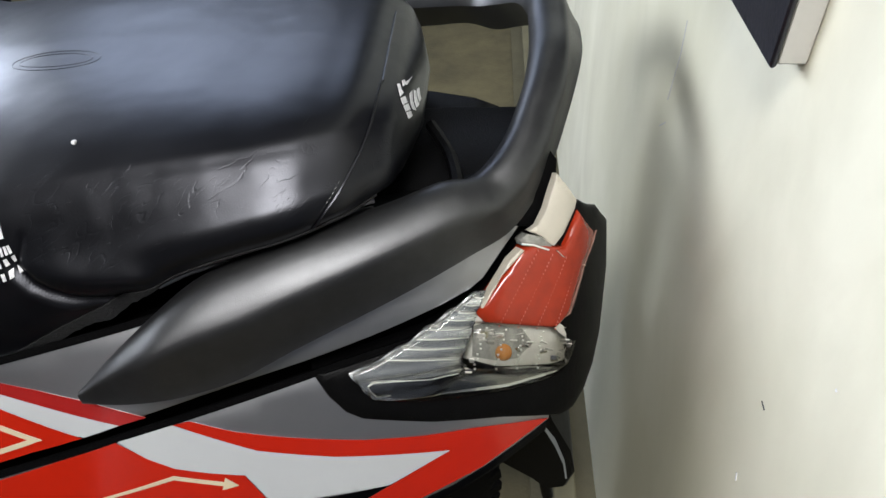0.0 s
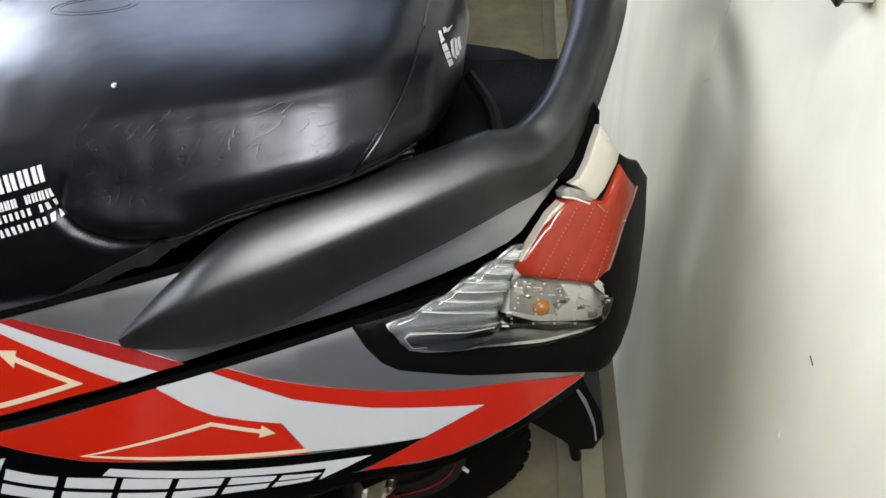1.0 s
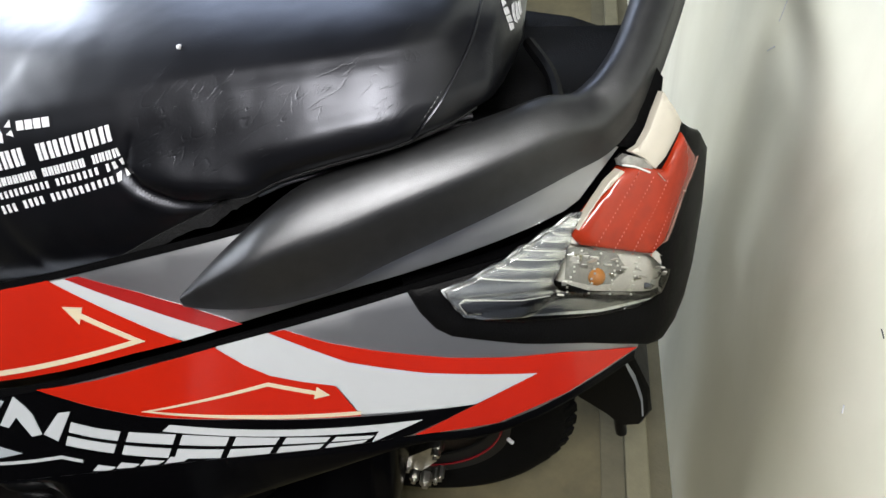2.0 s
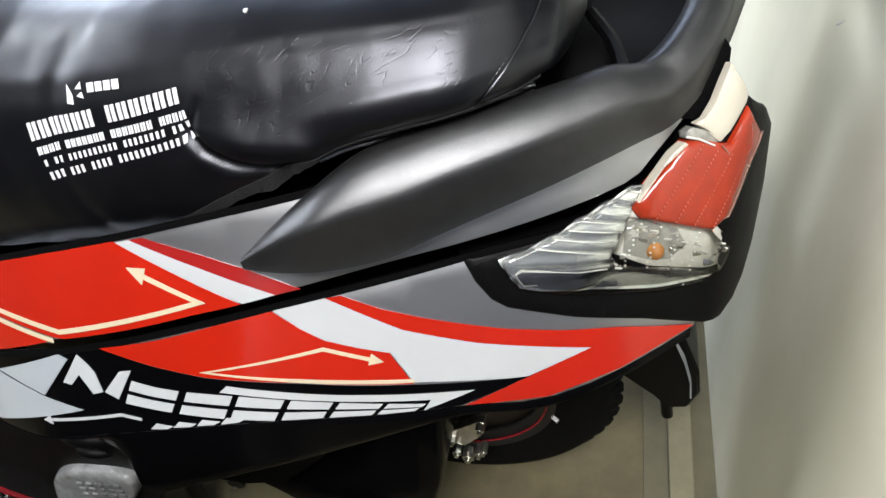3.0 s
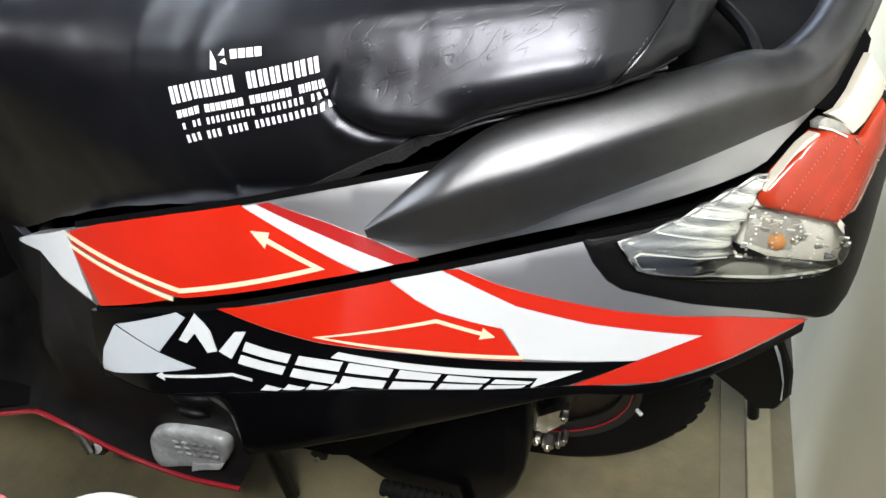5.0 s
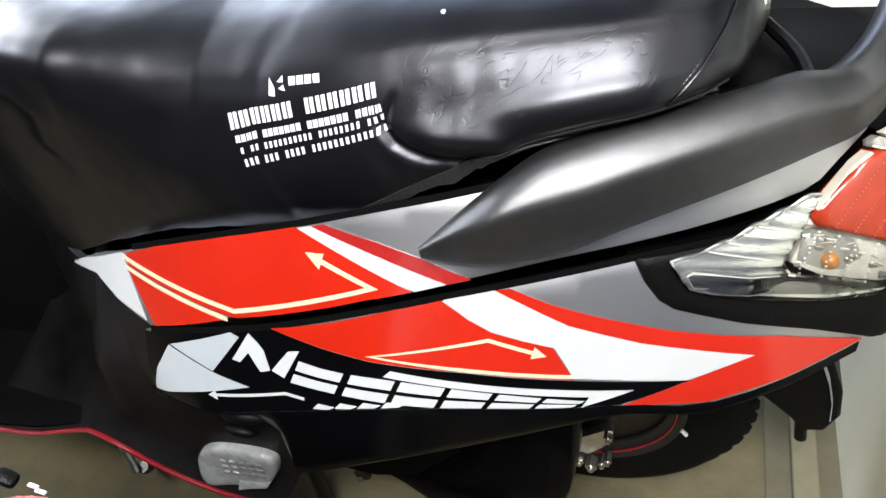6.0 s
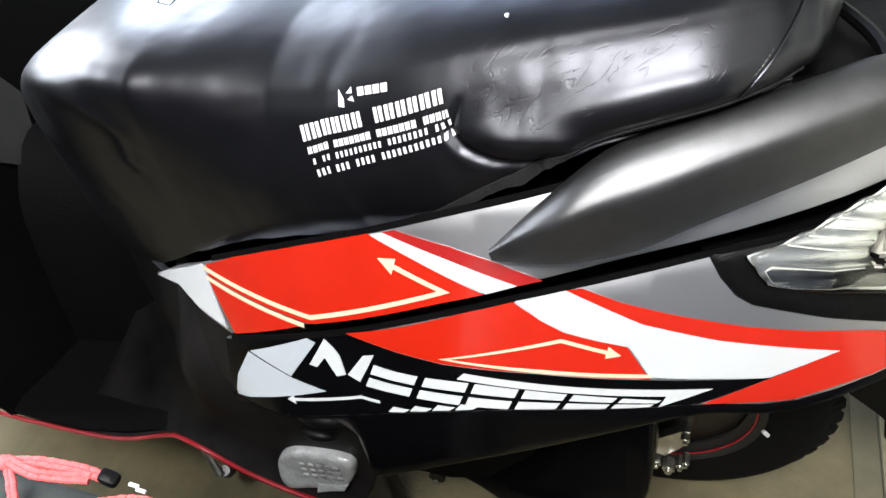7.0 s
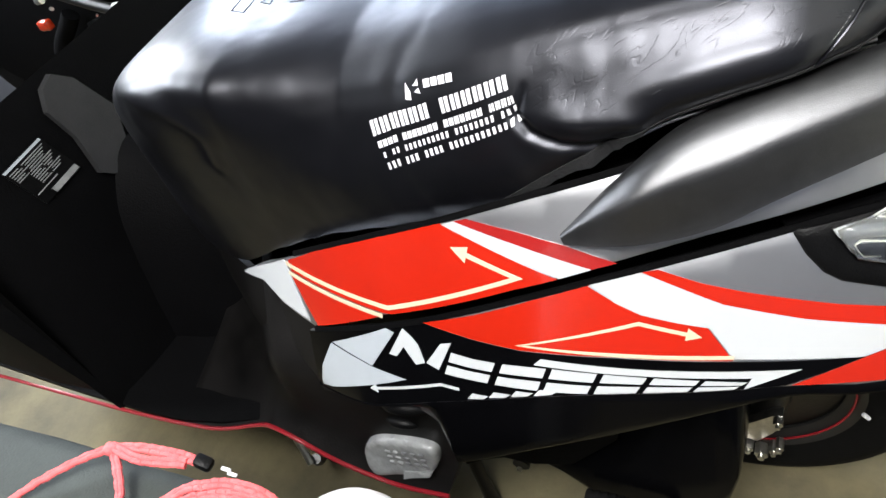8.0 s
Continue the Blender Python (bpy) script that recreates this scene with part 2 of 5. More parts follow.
def curve(pts):
    """A smooth function through the given (x, value) pairs."""
    p = np.array(pts, float)
    x, v = p[:, 0], p[:, 1]
    d = np.gradient(v, x)

    def f(q):
        q = min(max(q, x[0]), x[-1])
        i = int(min(max(np.searchsorted(x, q) - 1, 0), len(x) - 2))
        h = x[i + 1] - x[i]
        s = (q - x[i]) / h
        return float((1 + 2 * s) * (1 - s) ** 2 * v[i] + s * (1 - s) ** 2 * h * d[i] + s * s * (3 - 2 * s) * v[i + 1] + s * s * (s - 1) * h * d[i + 1])

    return f


def skin(x, z):
    """The y of the scooter's near flank."""
    q = max(z, 0.42) - 0.55
    y = 0.3712 + 0.4092 * x + 0.5567 * q + 0.4928 * x * x - 0.005 * x * q + 0.2872 * q * q - 0.1477 * x**3
    return y + 22 * max(0.0, x - 0.105) ** 2 + 0.12 * min(0.0, z - 0.42)


def on(f, x, z, off=0.0):
    """A point off metres outside the surface y = f(x, z)."""
    h = 0.002
    n = Vector(((f(x + h, z) - f(x - h, z)) / (2 * h), -1.0, (f(x, z + h) - f(x, z - h)) / (2 * h))).normalized()
    return Vector((x, f(x, z), z)) + n * off


def thing(name, at, label, category, group="", kind=""):
    o = new(name)
    o.location = at
    o.empty_display_size = 0.05
    tagged(o, label, category, group, kind)
    return o


ROOTS = {}


def part(name, bm, material, parent=None, label="", smooth=40, weld=0.0):
    """Links a bmesh, drawn in world places, as one mesh object under a thing or a part."""
    if weld:
        bmesh.ops.remove_doubles(bm, verts=bm.verts, dist=weld)
    bmesh.ops.recalc_face_normals(bm, faces=bm.faces)
    me = bpy.data.meshes.new(name)
    base = ROOTS[parent.name] if parent else Vector((0, 0, 0))
    bmesh.ops.translate(bm, verts=bm.verts, vec=-base)
    bm.to_mesh(me)
    bm.free()
    me.materials.append(M[material])
    if smooth:
        me.polygons.foreach_set("use_smooth", [True] * len(me.polygons))
        me.set_sharp_from_angle(angle=radians(smooth))
    o = new(name, me)
    if parent:
        o.parent = parent
        ROOTS[o.name] = base
    if label:
        tagged(o, label)
    return o


def root(name, at, label, category, group="", kind=""):
    o = thing(name, at, label, category, group, kind)
    ROOTS[o.name] = Vector(at)
    return o


def solo(name, bm, material, label, category, group="", kind="", smooth=40):
    """A thing that is one mesh."""
    o = part(name, bm, material, None, "", smooth)
    ROOTS[o.name] = Vector((0, 0, 0))
    return tagged(o, label, category, group, kind)


def inside(p, poly):
    c, n = False, len(poly)
    for i in range(n):
        (x1, y1), (x2, y2) = poly[i], poly[(i + 1) % n]
        if (y1 > p[1]) != (y2 > p[1]) and p[0] < (x2 - x1) * (p[1] - y1) / (y2 - y1) + x1:
            c = not c
    return c


def edge_distance(p, a, b):
    ab = b - a
    t = np.clip(((p - a) * ab).sum(-1) / np.maximum((ab * ab).sum(-1), 1e-12), 0, 1)
    return float(np.sqrt((((a + t[:, None] * ab) - p) ** 2).sum(-1)).min())


from mathutils.geometry import delaunay_2d_cdt


def shell(poly, f, off=0.001, thick=0.003, rim=0.0, dome=0.0, step=0.014):
    """A plate over the polygon (x, z) on the surface f: off proud at its face, thick deep, its rim rounded, its middle domed."""
    ring = []
    for i, p in enumerate(poly):
        q = poly[(i + 1) % len(poly)]
        n = max(1, int(math.hypot(q[0] - p[0], q[1] - p[1]) / step + 0.5))
        ring += [(p[0] + (q[0] - p[0]) * k / n, p[1] + (q[1] - p[1]) * k / n) for k in range(n)]
    area2 = sum(a[0] * b[1] - b[0] * a[1] for a, b in zip(ring, ring[1:] + ring[:1]))
    if area2 < 0:
        ring.reverse()
    A = np.array(ring)
    B = np.roll(A, -1, 0)
    pts, n = list(ring), len(ring)
    if rim:
        for i in range(n):
            t = np.array(ring[(i + 1) % n]) - np.array(ring[i - 1])
            t /= max(1e-9, np.hypot(*t))
            for k in (0.3, 1.0):
                q = np.array(ring[i]) + np.array((-t[1], t[0])) * rim * k
                if inside(q, ring) and edge_distance(q, A, B) > 0.85 * rim * k:
                    pts.append(tuple(q))
    (x0, z0), (x1, z1) = A.min(0), A.max(0)
    for i in range(int((x1 - x0) / step) + 2):
        for j in range(int((z1 - z0) / step) + 2):
            q = (x0 + (i + 0.5 * (j % 2)) * step, z0 + j * step)
            if inside(q, ring) and edge_distance(np.array(q), A, B) > max(0.5 * step, 1.3 * rim):
                pts.append(q)
    vs, es, fs, *_ = delaunay_2d_cdt([Vector(p) for p in pts], [(i, (i + 1) % n) for i in range(n)], [], 1, 1e-6)
    bm = bmesh.new()
    top = []
    for v in vs:
        d = edge_distance(np.array(v), A, B)
        o = off
        if rim:
            k = max(0.0, 1 - d / rim)
            o -= rim * (1 - math.sqrt(max(0.0, 1 - k * k)))
        if dome:
            o += dome * (1 - math.exp(-d / 0.010))
        top.append(bm.verts.new(on(f, v[0], v[1], o)))
    for face in fs:
        if len(set(face)) > 2:
            try:
                bm.faces.new([top[i] for i in face])
            except ValueError:
                pass
    low = {}
    for e in [e for e in bm.edges if e.is_boundary]:
        for v in e.verts:
            if v not in low:
                x, z = v.co.x, v.co.z
                low[v] = bm.verts.new(v.co + (on(f, x, z, -thick) - on(f, x, z, 0)))
        a, b = e.verts
        bm.faces.new((a, b, low[b], low[a]))
    return bm


def mirrored(bm):
    out = bm.copy()
    for v in out.verts:
        v.co.y = 2 * YC - v.co.y
    bmesh.ops.reverse_faces(out, faces=out.faces)
    return out


def rounded(poly, times=2):
    """The polygon with its corners cut round."""
    for _ in range(times):
        out = []
        for p, q in zip(poly, poly[1:] + poly[:1]):
            out += [(p[0] * 0.78 + q[0] * 0.22, p[1] * 0.78 + q[1] * 0.22), (p[0] * 0.22 + q[0] * 0.78, p[1] * 0.22 + q[1] * 0.78)]
        poly = out
    return poly


def line(pts, w, ends=True):
    """The outline of a stroke of width w along pts, with a pointed head if ends."""
    p = [np.array(q, float) for q in pts]
    left, right = [], []
    for i in range(len(p)):
        a = p[i] - p[i - 1] if i else p[1] - p[0]
        b = p[i + 1] - p[i] if i < len(p) - 1 else a
        a, b = a / np.hypot(*a), b / np.hypot(*b)
        m = a + b
        m /= np.hypot(*m)
        k = w / 2 / max(0.35, float(m @ a))
        nrm = np.array((-m[1], m[0])) * k
        left.append(p[i] + nrm)
        right.append(p[i] - nrm)
    if ends:
        d = p[-1] - p[-2]
        d /= np.hypot(*d)
        nn = np.array((-d[1], d[0]))
        base = p[-1] - d * w * 4.2
        left[-1], right[-1] = base + nn * w / 2, base - nn * w / 2
        left += [base + nn * w * 1.7]
        right += [base - nn * w * 1.7]
        left.append(p[-1])
    return [tuple(q) for q in left + right[::-1]]


def tube(pts, r, n=10, closed=False, cap=True):
    """A round bar through the points; r a number or one per point."""
    bm = bmesh.new()
    pts = [Vector(p) for p in pts]
    rr = r if isinstance(r, (list, tuple)) else [r] * len(pts)
    rings, up = [], None
    for i, p in enumerate(pts):
        a = pts[i - 1] if i or closed else p
        b = pts[(i + 1) % len(pts)] if i < len(pts) - 1 or closed else p
        t = (b - a).normalized()
        if up is None:
            up = t.orthogonal().normalized()
        up = (up - t * up.dot(t)).normalized()
        s = t.cross(up)
        rings.append([bm.verts.new(p + (up * math.cos(k * 2 * math.pi / n) + s * math.sin(k * 2 * math.pi / n)) * rr[i]) for k in range(n)])
    m = len(rings)
    for i in range(m if closed else m - 1):
        u, v = rings[i], rings[(i + 1) % m]
        for k in range(n):
            bm.faces.new((u[k], u[(k + 1) % n], v[(k + 1) % n], v[k]))
    if cap and not closed:
        bm.faces.new(rings[0][::-1])
        bm.faces.new(rings[-1])
    return bm


def smooth_path(pts, n=8):
    """Points along a smooth line through pts."""
    p = [Vector(q) for q in pts]
    p = [p[0] * 2 - p[1]] + p + [p[-1] * 2 - p[-2]]
    out = []
    for i in range(1, len(p) - 2):
        for k in range(n):
            t = k / n
            out.append(0.5 * (2 * p[i] + (p[i + 1] - p[i - 1]) * t + (2 * p[i - 1] - 5 * p[i] + 4 * p[i + 1] - p[i + 2]) * t * t + (3 * p[i] - p[i - 1] - 3 * p[i + 1] + p[i + 2]) * t**3))
    out.append(p[-2])
    return out


def loft(rings, closed_ring=True, cap=True):
    bm = bmesh.new()
    vs = [[bm.verts.new(p) for p in r] for r in rings]
    n = len(vs[0])
    for u, v in zip(vs, vs[1:]):
        for k in range(n if closed_ring else n - 1):
            bm.faces.new((u[k], u[(k + 1) % n], v[(k + 1) % n], v[k]))
    if cap and closed_ring:
        bm.faces.new(vs[0][::-1])
        bm.faces.new(vs[-1])
    return bm


def lathe(profile, at, n=48):
    """A turned form about the y axis through at; profile: (y, radius) pairs."""
    return loft([[Vector((at[0] + r * math.cos(a), at[1] + y, at[2] + r * math.sin(a))) for a in [2 * math.pi * k / n for k in range(n)]] for y, r in profile], True, False)


def block(lo, hi, bevel=0.0, seg=2):
    bm = bmesh.new()
    bmesh.ops.create_cube(bm, size=1)
    for v in bm.verts:
        v.co = Vector([lo[i] + (hi[i] - lo[i]) * (v.co[i] + 0.5) for i in range(3)])
    if bevel:
        bmesh.ops.bevel(bm, geom=bm.edges[:], offset=bevel, segments=seg, affect="EDGES", profile=0.5)
    return bm


def join(*bms):
    out = bmesh.new()
    for b in bms:
        me = bpy.data.meshes.new("tmp")
        b.to_mesh(me)
        b.free()
        out.from_mesh(me)
        bpy.data.meshes.remove(me)
    return out


def turned(bm, m):
    bmesh.ops.transform(bm, matrix=m, verts=bm.verts)
    return bm


# ---- the room ----
WALL_X = 0.236
X0, Y0, Y1, TOP = -3.05, -3.20, 2.8, 2.7


def structure(name, bm, material, label, category="wall", smooth=0):
    return solo(name, bm, material, label, category, "", "structure", smooth)


structure("floor", block((X0 - 0.1, Y0 - 0.1, -0.12), (WALL_X + 0.22, Y1 + 0.1, 0.0)), "floor", "dusty brownish cement floor with stains", "floor")
wall_east = structure("wall_east", block((WALL_X, 0.165, 0.0), (WALL_X + 0.12, Y1 + 0.1, TOP)), "wall", "scuffed cream painted wall behind the scooter")
# added out of view, so that the side panels reflect something dark
structure("unseen_dark_wall", block((WALL_X + 0.10, Y0 - 0.1, 0.0), (WALL_X + 0.22, 0.165, TOP)), "greywall", "unseen dark grey wall, added to darken reflections")
structure("wall_west", block((X0 - 0.12, Y0 - 0.1, 0.0), (X0, Y1 + 0.1, TOP)), "greywall", "plain grey plastered wall")
structure("wall_south", block((X0, Y0 - 0.12, 0.0), (WALL_X + 0.10, Y0, TOP)), "greywall", "plain grey plastered wall")
structure("wall_north", block((X0, Y1, 0.0), (WALL_X, Y1 + 0.12, TOP)), "greywall", "plain grey plastered wall")
structure("ceiling", block((X0 - 0.1, Y0 - 0.1, TOP), (WALL_X + 0.22, Y1 + 0.1, TOP + 0.1)), "greywall", "plain grey ceiling", "ceiling")
strip = structure("trim_1", block((0.130, Y0, 0.0), (0.166, Y1, 0.004)), "darkcement", "dark cement strip along the foot of the wall", "trim")
structure("trim_2", block((0.166, Y0, 0.0), (0.203, Y1, 0.016), 0.003), "cement", "pale cement ridge along the foot of the wall", "trim")
structure("trim_3", block((0.203, Y0, 0.0), (WALL_X, Y1, 0.004)), "darkcement", "dark cement strip along the foot of the wall", "trim")

# scuffs on the wall
for pts, w, m in (([(0.679, 0.781), (0.676, 0.747), (0.686, 0.689)], 0.0005, "print"), ([(0.676, 0.667), (0.694, 0.651)], 0.0006, "print"), ([(0.311, 0.677), (0.304, 0.676)], 0.0005, "iron"), ([(0.256, 0.767), (0.2545, 0.766)], 0.0006, "print"), ([(0.30, 0.60), (0.297, 0.594)], 0.0007, "print")):
    part("scuff", tube([(WALL_X - 0.0002, y, z) for y, z in pts], w, 6), m, wall_east, "thin scratch in the wall paint")

# ---- the scooter ----
scooter = root("scooter", (-0.45, YC, 0.0), "parked black and grey scooter with red and white stickers", "scooter")

top_edge = curve([(-0.77, 0.485), (-0.70, 0.520), (-0.64, 0.548), (-0.505, 0.600), (-0.40, 0.630), (-0.32, 0.650), (-0.235, 0.667), (-0.10, 0.692), (0.07, 0.712)])
gap_up = curve([(-0.60, 0.485), (-0.48, 0.532), (-0.32, 0.579), (-0.26, 0.594), (-0.167, 0.614), (-0.08, 0.6265), (-0.016, 0.6365), (0.02, 0.6435), (0.07, 0.659)])
gap_low = curve([(-0.615, 0.474), (-0.56, 0.494), (-0.47, 0.523), (-0.25, 0.585), (-0.20, 0.595), (-0.147, 0.604), (-0.078, 0.614), (0.006, 0.622), (0.07, 0.640)])
cut = curve([(-0.615, 0.400), (-0.52, 0.422), (-0.42, 0.454), (-0.28, 0.482), (-0.135, 0.487), (-0.09, 0.487), (-0.018, 0.480), (0.044, 0.491), (0.111, 0.514)])


def between(lo, hi, x0, x1, n=24):
    xs = [x0 + (x1 - x0) * i / n for i in range(n + 1)]
    return [(x, lo(x)) for x in xs] + [(x, hi(x)) for x in xs[::-1]]


def flank(name, poly, material, label, off=0.0, thick=0.012, rim=0.0012, dome=0.0, step=0.014, both=True, f=skin):
    bm = shell(poly, f, off, thick, rim, dome, step)
    far = mirrored(shell([(min(x, -0.10), z) for x, z in poly], f, off, thick, rim, dome, step)) if both else None
    near = part(name, bm, material, scooter, label)
    if both:
        part(name, far, material, scooter, label)
    return near


upper = flank("side_panel", [(-0.765, 0.480), (-0.70, 0.500), (-0.66, 0.487), (-0.60, 0.484)] + [(x, gap_up(x)) for x in np.linspace(-0.595, 0.03, 24)] + [(0.042, 0.652), (0.055, 0.666), (0.068, 0.679), (0.080, 0.692), (0.087, 0.704), (0.070, 0.716)] + [(x, top_edge(x)) for x in np.linspace(0.05, -0.595, 24)] + [(-0.64, 0.546), (-0.70, 0.519)], "grey", "grey satin upper side panel")
lower = flank("side_panel", between(cut, gap_low, -0.612, 0.108), "grey", "grey and gloss black lower side panel")

# added black strips that hide the bright panel rims beside the dark gaps
part("rim_shade_strip", shell(between(lambda x: gap_low(x) - 0.0018, lambda x: gap_low(x) + 0.0035, -0.60, 0.0), skin, 0.0007, 0.004, 0, 0, 0.012), "mat", lower)
part("rim_shade_strip", shell(between(lambda x: top_edge(x) - 0.0016, lambda x: top_edge(x) + 0.004, -0.62, -0.18), skin, 0.0007, 0.004, 0, 0, 0.012), "mat", upper)

# dark core behind the gaps and under the seat
core = loft([[Vector((x, YC + s * w, z)) for s, z in ((-1, zl), (-1, zh), (-0.5, zh + 0.03), (0.5, zh + 0.03), (1, zh), (1, zl))] for x, w, zl, zh in
             [(-0.80, 0.10, 0.30, 0.50), (-0.72, 0.15, 0.30, 0.52), (-0.60, 0.195, 0.34, 0.53), (-0.45, 0.215, 0.42, 0.60), (-0.25, 0.20, 0.46, 0.64), (-0.10, 0.155, 0.47, 0.66), (0.03, 0.105, 0.50, 0.68), (0.09, 0.08, 0.52, 0.69)]])
part("frame_cover", core, "dull", scooter, "dull black inner body under the seat")


part("inner_cover", shell([(-0.92, 0.50), (-0.80, 0.478), (-0.76, 0.485), (-0.70, 0.505), (-0.60, 0.492), (-0.57, 0.47), (-0.58, 0.40), (-0.66, 0.355), (-0.76, 0.33), (-0.86, 0.34), (-0.93, 0.40)], skin, -0.005, 0.01, 0.0, 0, 0.016), "dusty", scooter, "black inner cover under the seat front")

# stickers on the panels, each a thin film
def sticker(poly, material, parent, name="sticker", off=0.0008, label="", step=0.012):
    return part(name, shell(poly, skin, off, 0.0006, 0.0, 0.0, step), material, parent, label)


sticker([(-0.76, 0.481), (-0.728, 0.502), (-0.64, 0.5455), (-0.6335, 0.534), (-0.606, 0.488), (-0.66, 0.490), (-0.70, 0.4985)], "white", upper, "sticker", 0.0008, "white pointed sticker")
sticker([(-0.630, 0.531), (-0.488, 0.5285), (-0.592, 0.4875)], "red", upper, "sticker", 0.0008, "red triangle sticker")
up_red = [(-0.632, 0.5475)] + [(x, top_edge(x) - 0.0012) for x in (-0.58, -0.53, -0.48, -0.44, -0.402)] + [(-0.286, 0.5865), (-0.33, 0.576), (-0.40, 0.5555), (-0.470, 0.535), (-0.482, 0.5335), (-0.629, 0.5365)]
sticker(up_red, "red", upper, "sticker", 0.0008, "red sticker with a cream arrow")
sticker([(-0.400, 0.6275), (-0.386, 0.6310), (-0.320, 0.6135), (-0.255, 0.5945), (-0.284, 0.5870)], "white", upper, "sticker", 0.0008, "white stripe sticker")
sticker([(-0.386, 0.6310), (-0.373, 0.6340), (-0.320, 0.6245), (-0.276, 0.6135), (-0.233, 0.5990), (-0.255, 0.5945), (-0.320, 0.6135)], "stripe", upper, "sticker", 0.0008, "dark red stripe sticker")
sticker(line([(-0.637, 0.5425), (-0.474, 0.5405), (-0.324, 0.5865), (-0.391, 0.6090)], 0.0042), "cream", upper, "sticker", 0.0016, "cream arrow line")
sticker(line([(-0.633, 0.5335), (-0.483, 0.5305)], 0.0042, False), "cream", upper, "sticker", 0.0016, "cream line")

low_black = [(x, cut(x) + 0.001) for x in np.linspace(-0.6116, -0.095, 22)] + [(-0.036, 0.504), (-0.137, 0.5125), (-0.235, 0.5195), (-0.326, 0.5215), (-0.377, 0.5265), (-0.433, 0.534)] + [(x, gap_low(x) - 0.001) for x in (-0.47, -0.52, -0.56, -0.6112)]
sticker(low_black, "black", lower, "sticker", 0.0006, "gloss black sticker field")
sticker([(-0.431, 0.5345), (-0.37, 0.5505), (-0.31, 0.5685), (-0.259, 0.5815), (-0.235, 0.567), (-0.213, 0.5565), (-0.185, 0.549), (-0.158, 0.5425), (-0.137, 0.5135), (-0.235, 0.5205), (-0.326, 0.5225), (-0.377, 0.5275)], "red", lower, "sticker", 0.0012, "red sticker with a cream arrow")
sticker([(-0.257, 0.5822), (-0.213, 0.5910), (-0.186, 0.5790), (-0.147, 0.5610), (-0.083, 0.5420), (0.015, 0.5190), (-0.039, 0.5050), (-0.137, 0.5150), (-0.157, 0.5425), (-0.185, 0.549), (-0.213, 0.5565), (-0.235, 0.567)], "white", lower, "sticker", 0.0012, "white swoosh sticker")
sticker([(-0.212, 0.5910), (-0.199, 0.5925), (-0.165, 0.5795), (-0.128, 0.5685), (-0.061, 0.5505), (-0.01, 0.5395), (0.037, 0.5315), (0.106, 0.5150), (0.044, 0.4935), (-0.018, 0.4825), (-0.091, 0.4880), (-0.037, 0.5045), (0.015, 0.5190), (-0.083, 0.5420), (-0.147, 0.5610), (-0.186, 0.5790)], "red", lower, "sticker", 0.0012, "red swoosh sticker")
sticker(line([(-0.137, 0.5165), (-0.235, 0.5225), (-0.325, 0.5270), (-0.215, 0.5495), (-0.163, 0.5355)], 0.0030), "cream", lower, "sticker", 0.0020, "cream arrow line")
sticker([(-0.305, 0.5160), (-0.20, 0.5085), (-0.084, 0.5010), (-0.128, 0.4885), (-0.122, 0.4975), (-0.21, 0.5035), (-0.312, 0.5100)], "white", lower, "sticker", 0.0016, "white bar sticker")
sticker([(-0.569, 0.4775), (-0.481, 0.5185), (-0.470, 0.5165), (-0.508, 0.4710)], "silverwhite", lower, "sticker", 0.0016, "pale silver sticker")
sticker([(-0.572, 0.4755), (-0.509, 0.4695), (-0.461, 0.4690), (-0.605, 0.4095), (-0.596, 0.440)], "silverwhite", lower, "sticker", 0.0016, "pale silver sticker")
sticker(line([(-0.395, 0.474), (-0.417, 0.4745), (-0.517, 0.4425)], 0.0028), "white", lower, "sticker", 0.0016, "white arrow line")

# the model name as plain white shapes, one tall, six low, and four small ones below
mark_low = curve([(-0.48, 0.490), (-0.40, 0.487), (-0.30, 0.4855), (-0.20, 0.4875), (-0.13, 0.4885)])
mark_high = curve([(-0.48, 0.523), (-0.40, 0.509), (-0.30, 0.507), (-0.20, 0.5005), (-0.13, 0.4935)])
for q in ([(-0.480, 0.492), (-0.470, 0.492), (-0.4475, 0.5175), (-0.458, 0.5235)], [(-0.4475, 0.5175), (-0.440, 0.511), (-0.4335, 0.4935), (-0.445, 0.489), (-0.459, 0.5045)], [(-0.4315, 0.4940), (-0.417, 0.490), (-0.399, 0.520), (-0.412, 0.5170)]):
    sticker(q, "white", lower, "lettering_bar", 0.0016, "white model name drawn as plain bars", 0.008)
for a, b in ((-0.410, -0.362), (-0.354, -0.310), (-0.304, -0.262), (-0.256, -0.218), (-0.212, -0.174), (-0.169, -0.136)):
    for k0, k1, ins_ in ((0.0, 0.40, 0.0), (0.58, 1.0, 0.006)):
        q = []
        for u, v in ((0, k0), (0.5, k0), (1, k0), (1, k1), (0.5, k1), (0, k1)):
            x = a + (b - a) * u
            lo_, hi_ = max(mark_low(x), cut(x) + 0.002), mark_high(x)
            q.append((x + 0.010 * v, lo_ + (hi_ - lo_) * v))
        sticker(q, "white", lower, "lettering_bar", 0.0016, "", 0.008)
for a in (-0.386, -0.362, -0.338, -0.314):
    z = cut(a + 0.01) + 0.001
    sticker([(a, z), (a + 0.018, z + 0.003), (a + 0.024, z + 0.0065), (a + 0.006, z + 0.0065)], "white", lower, "lettering_bar", 0.0016, "", 0.008)

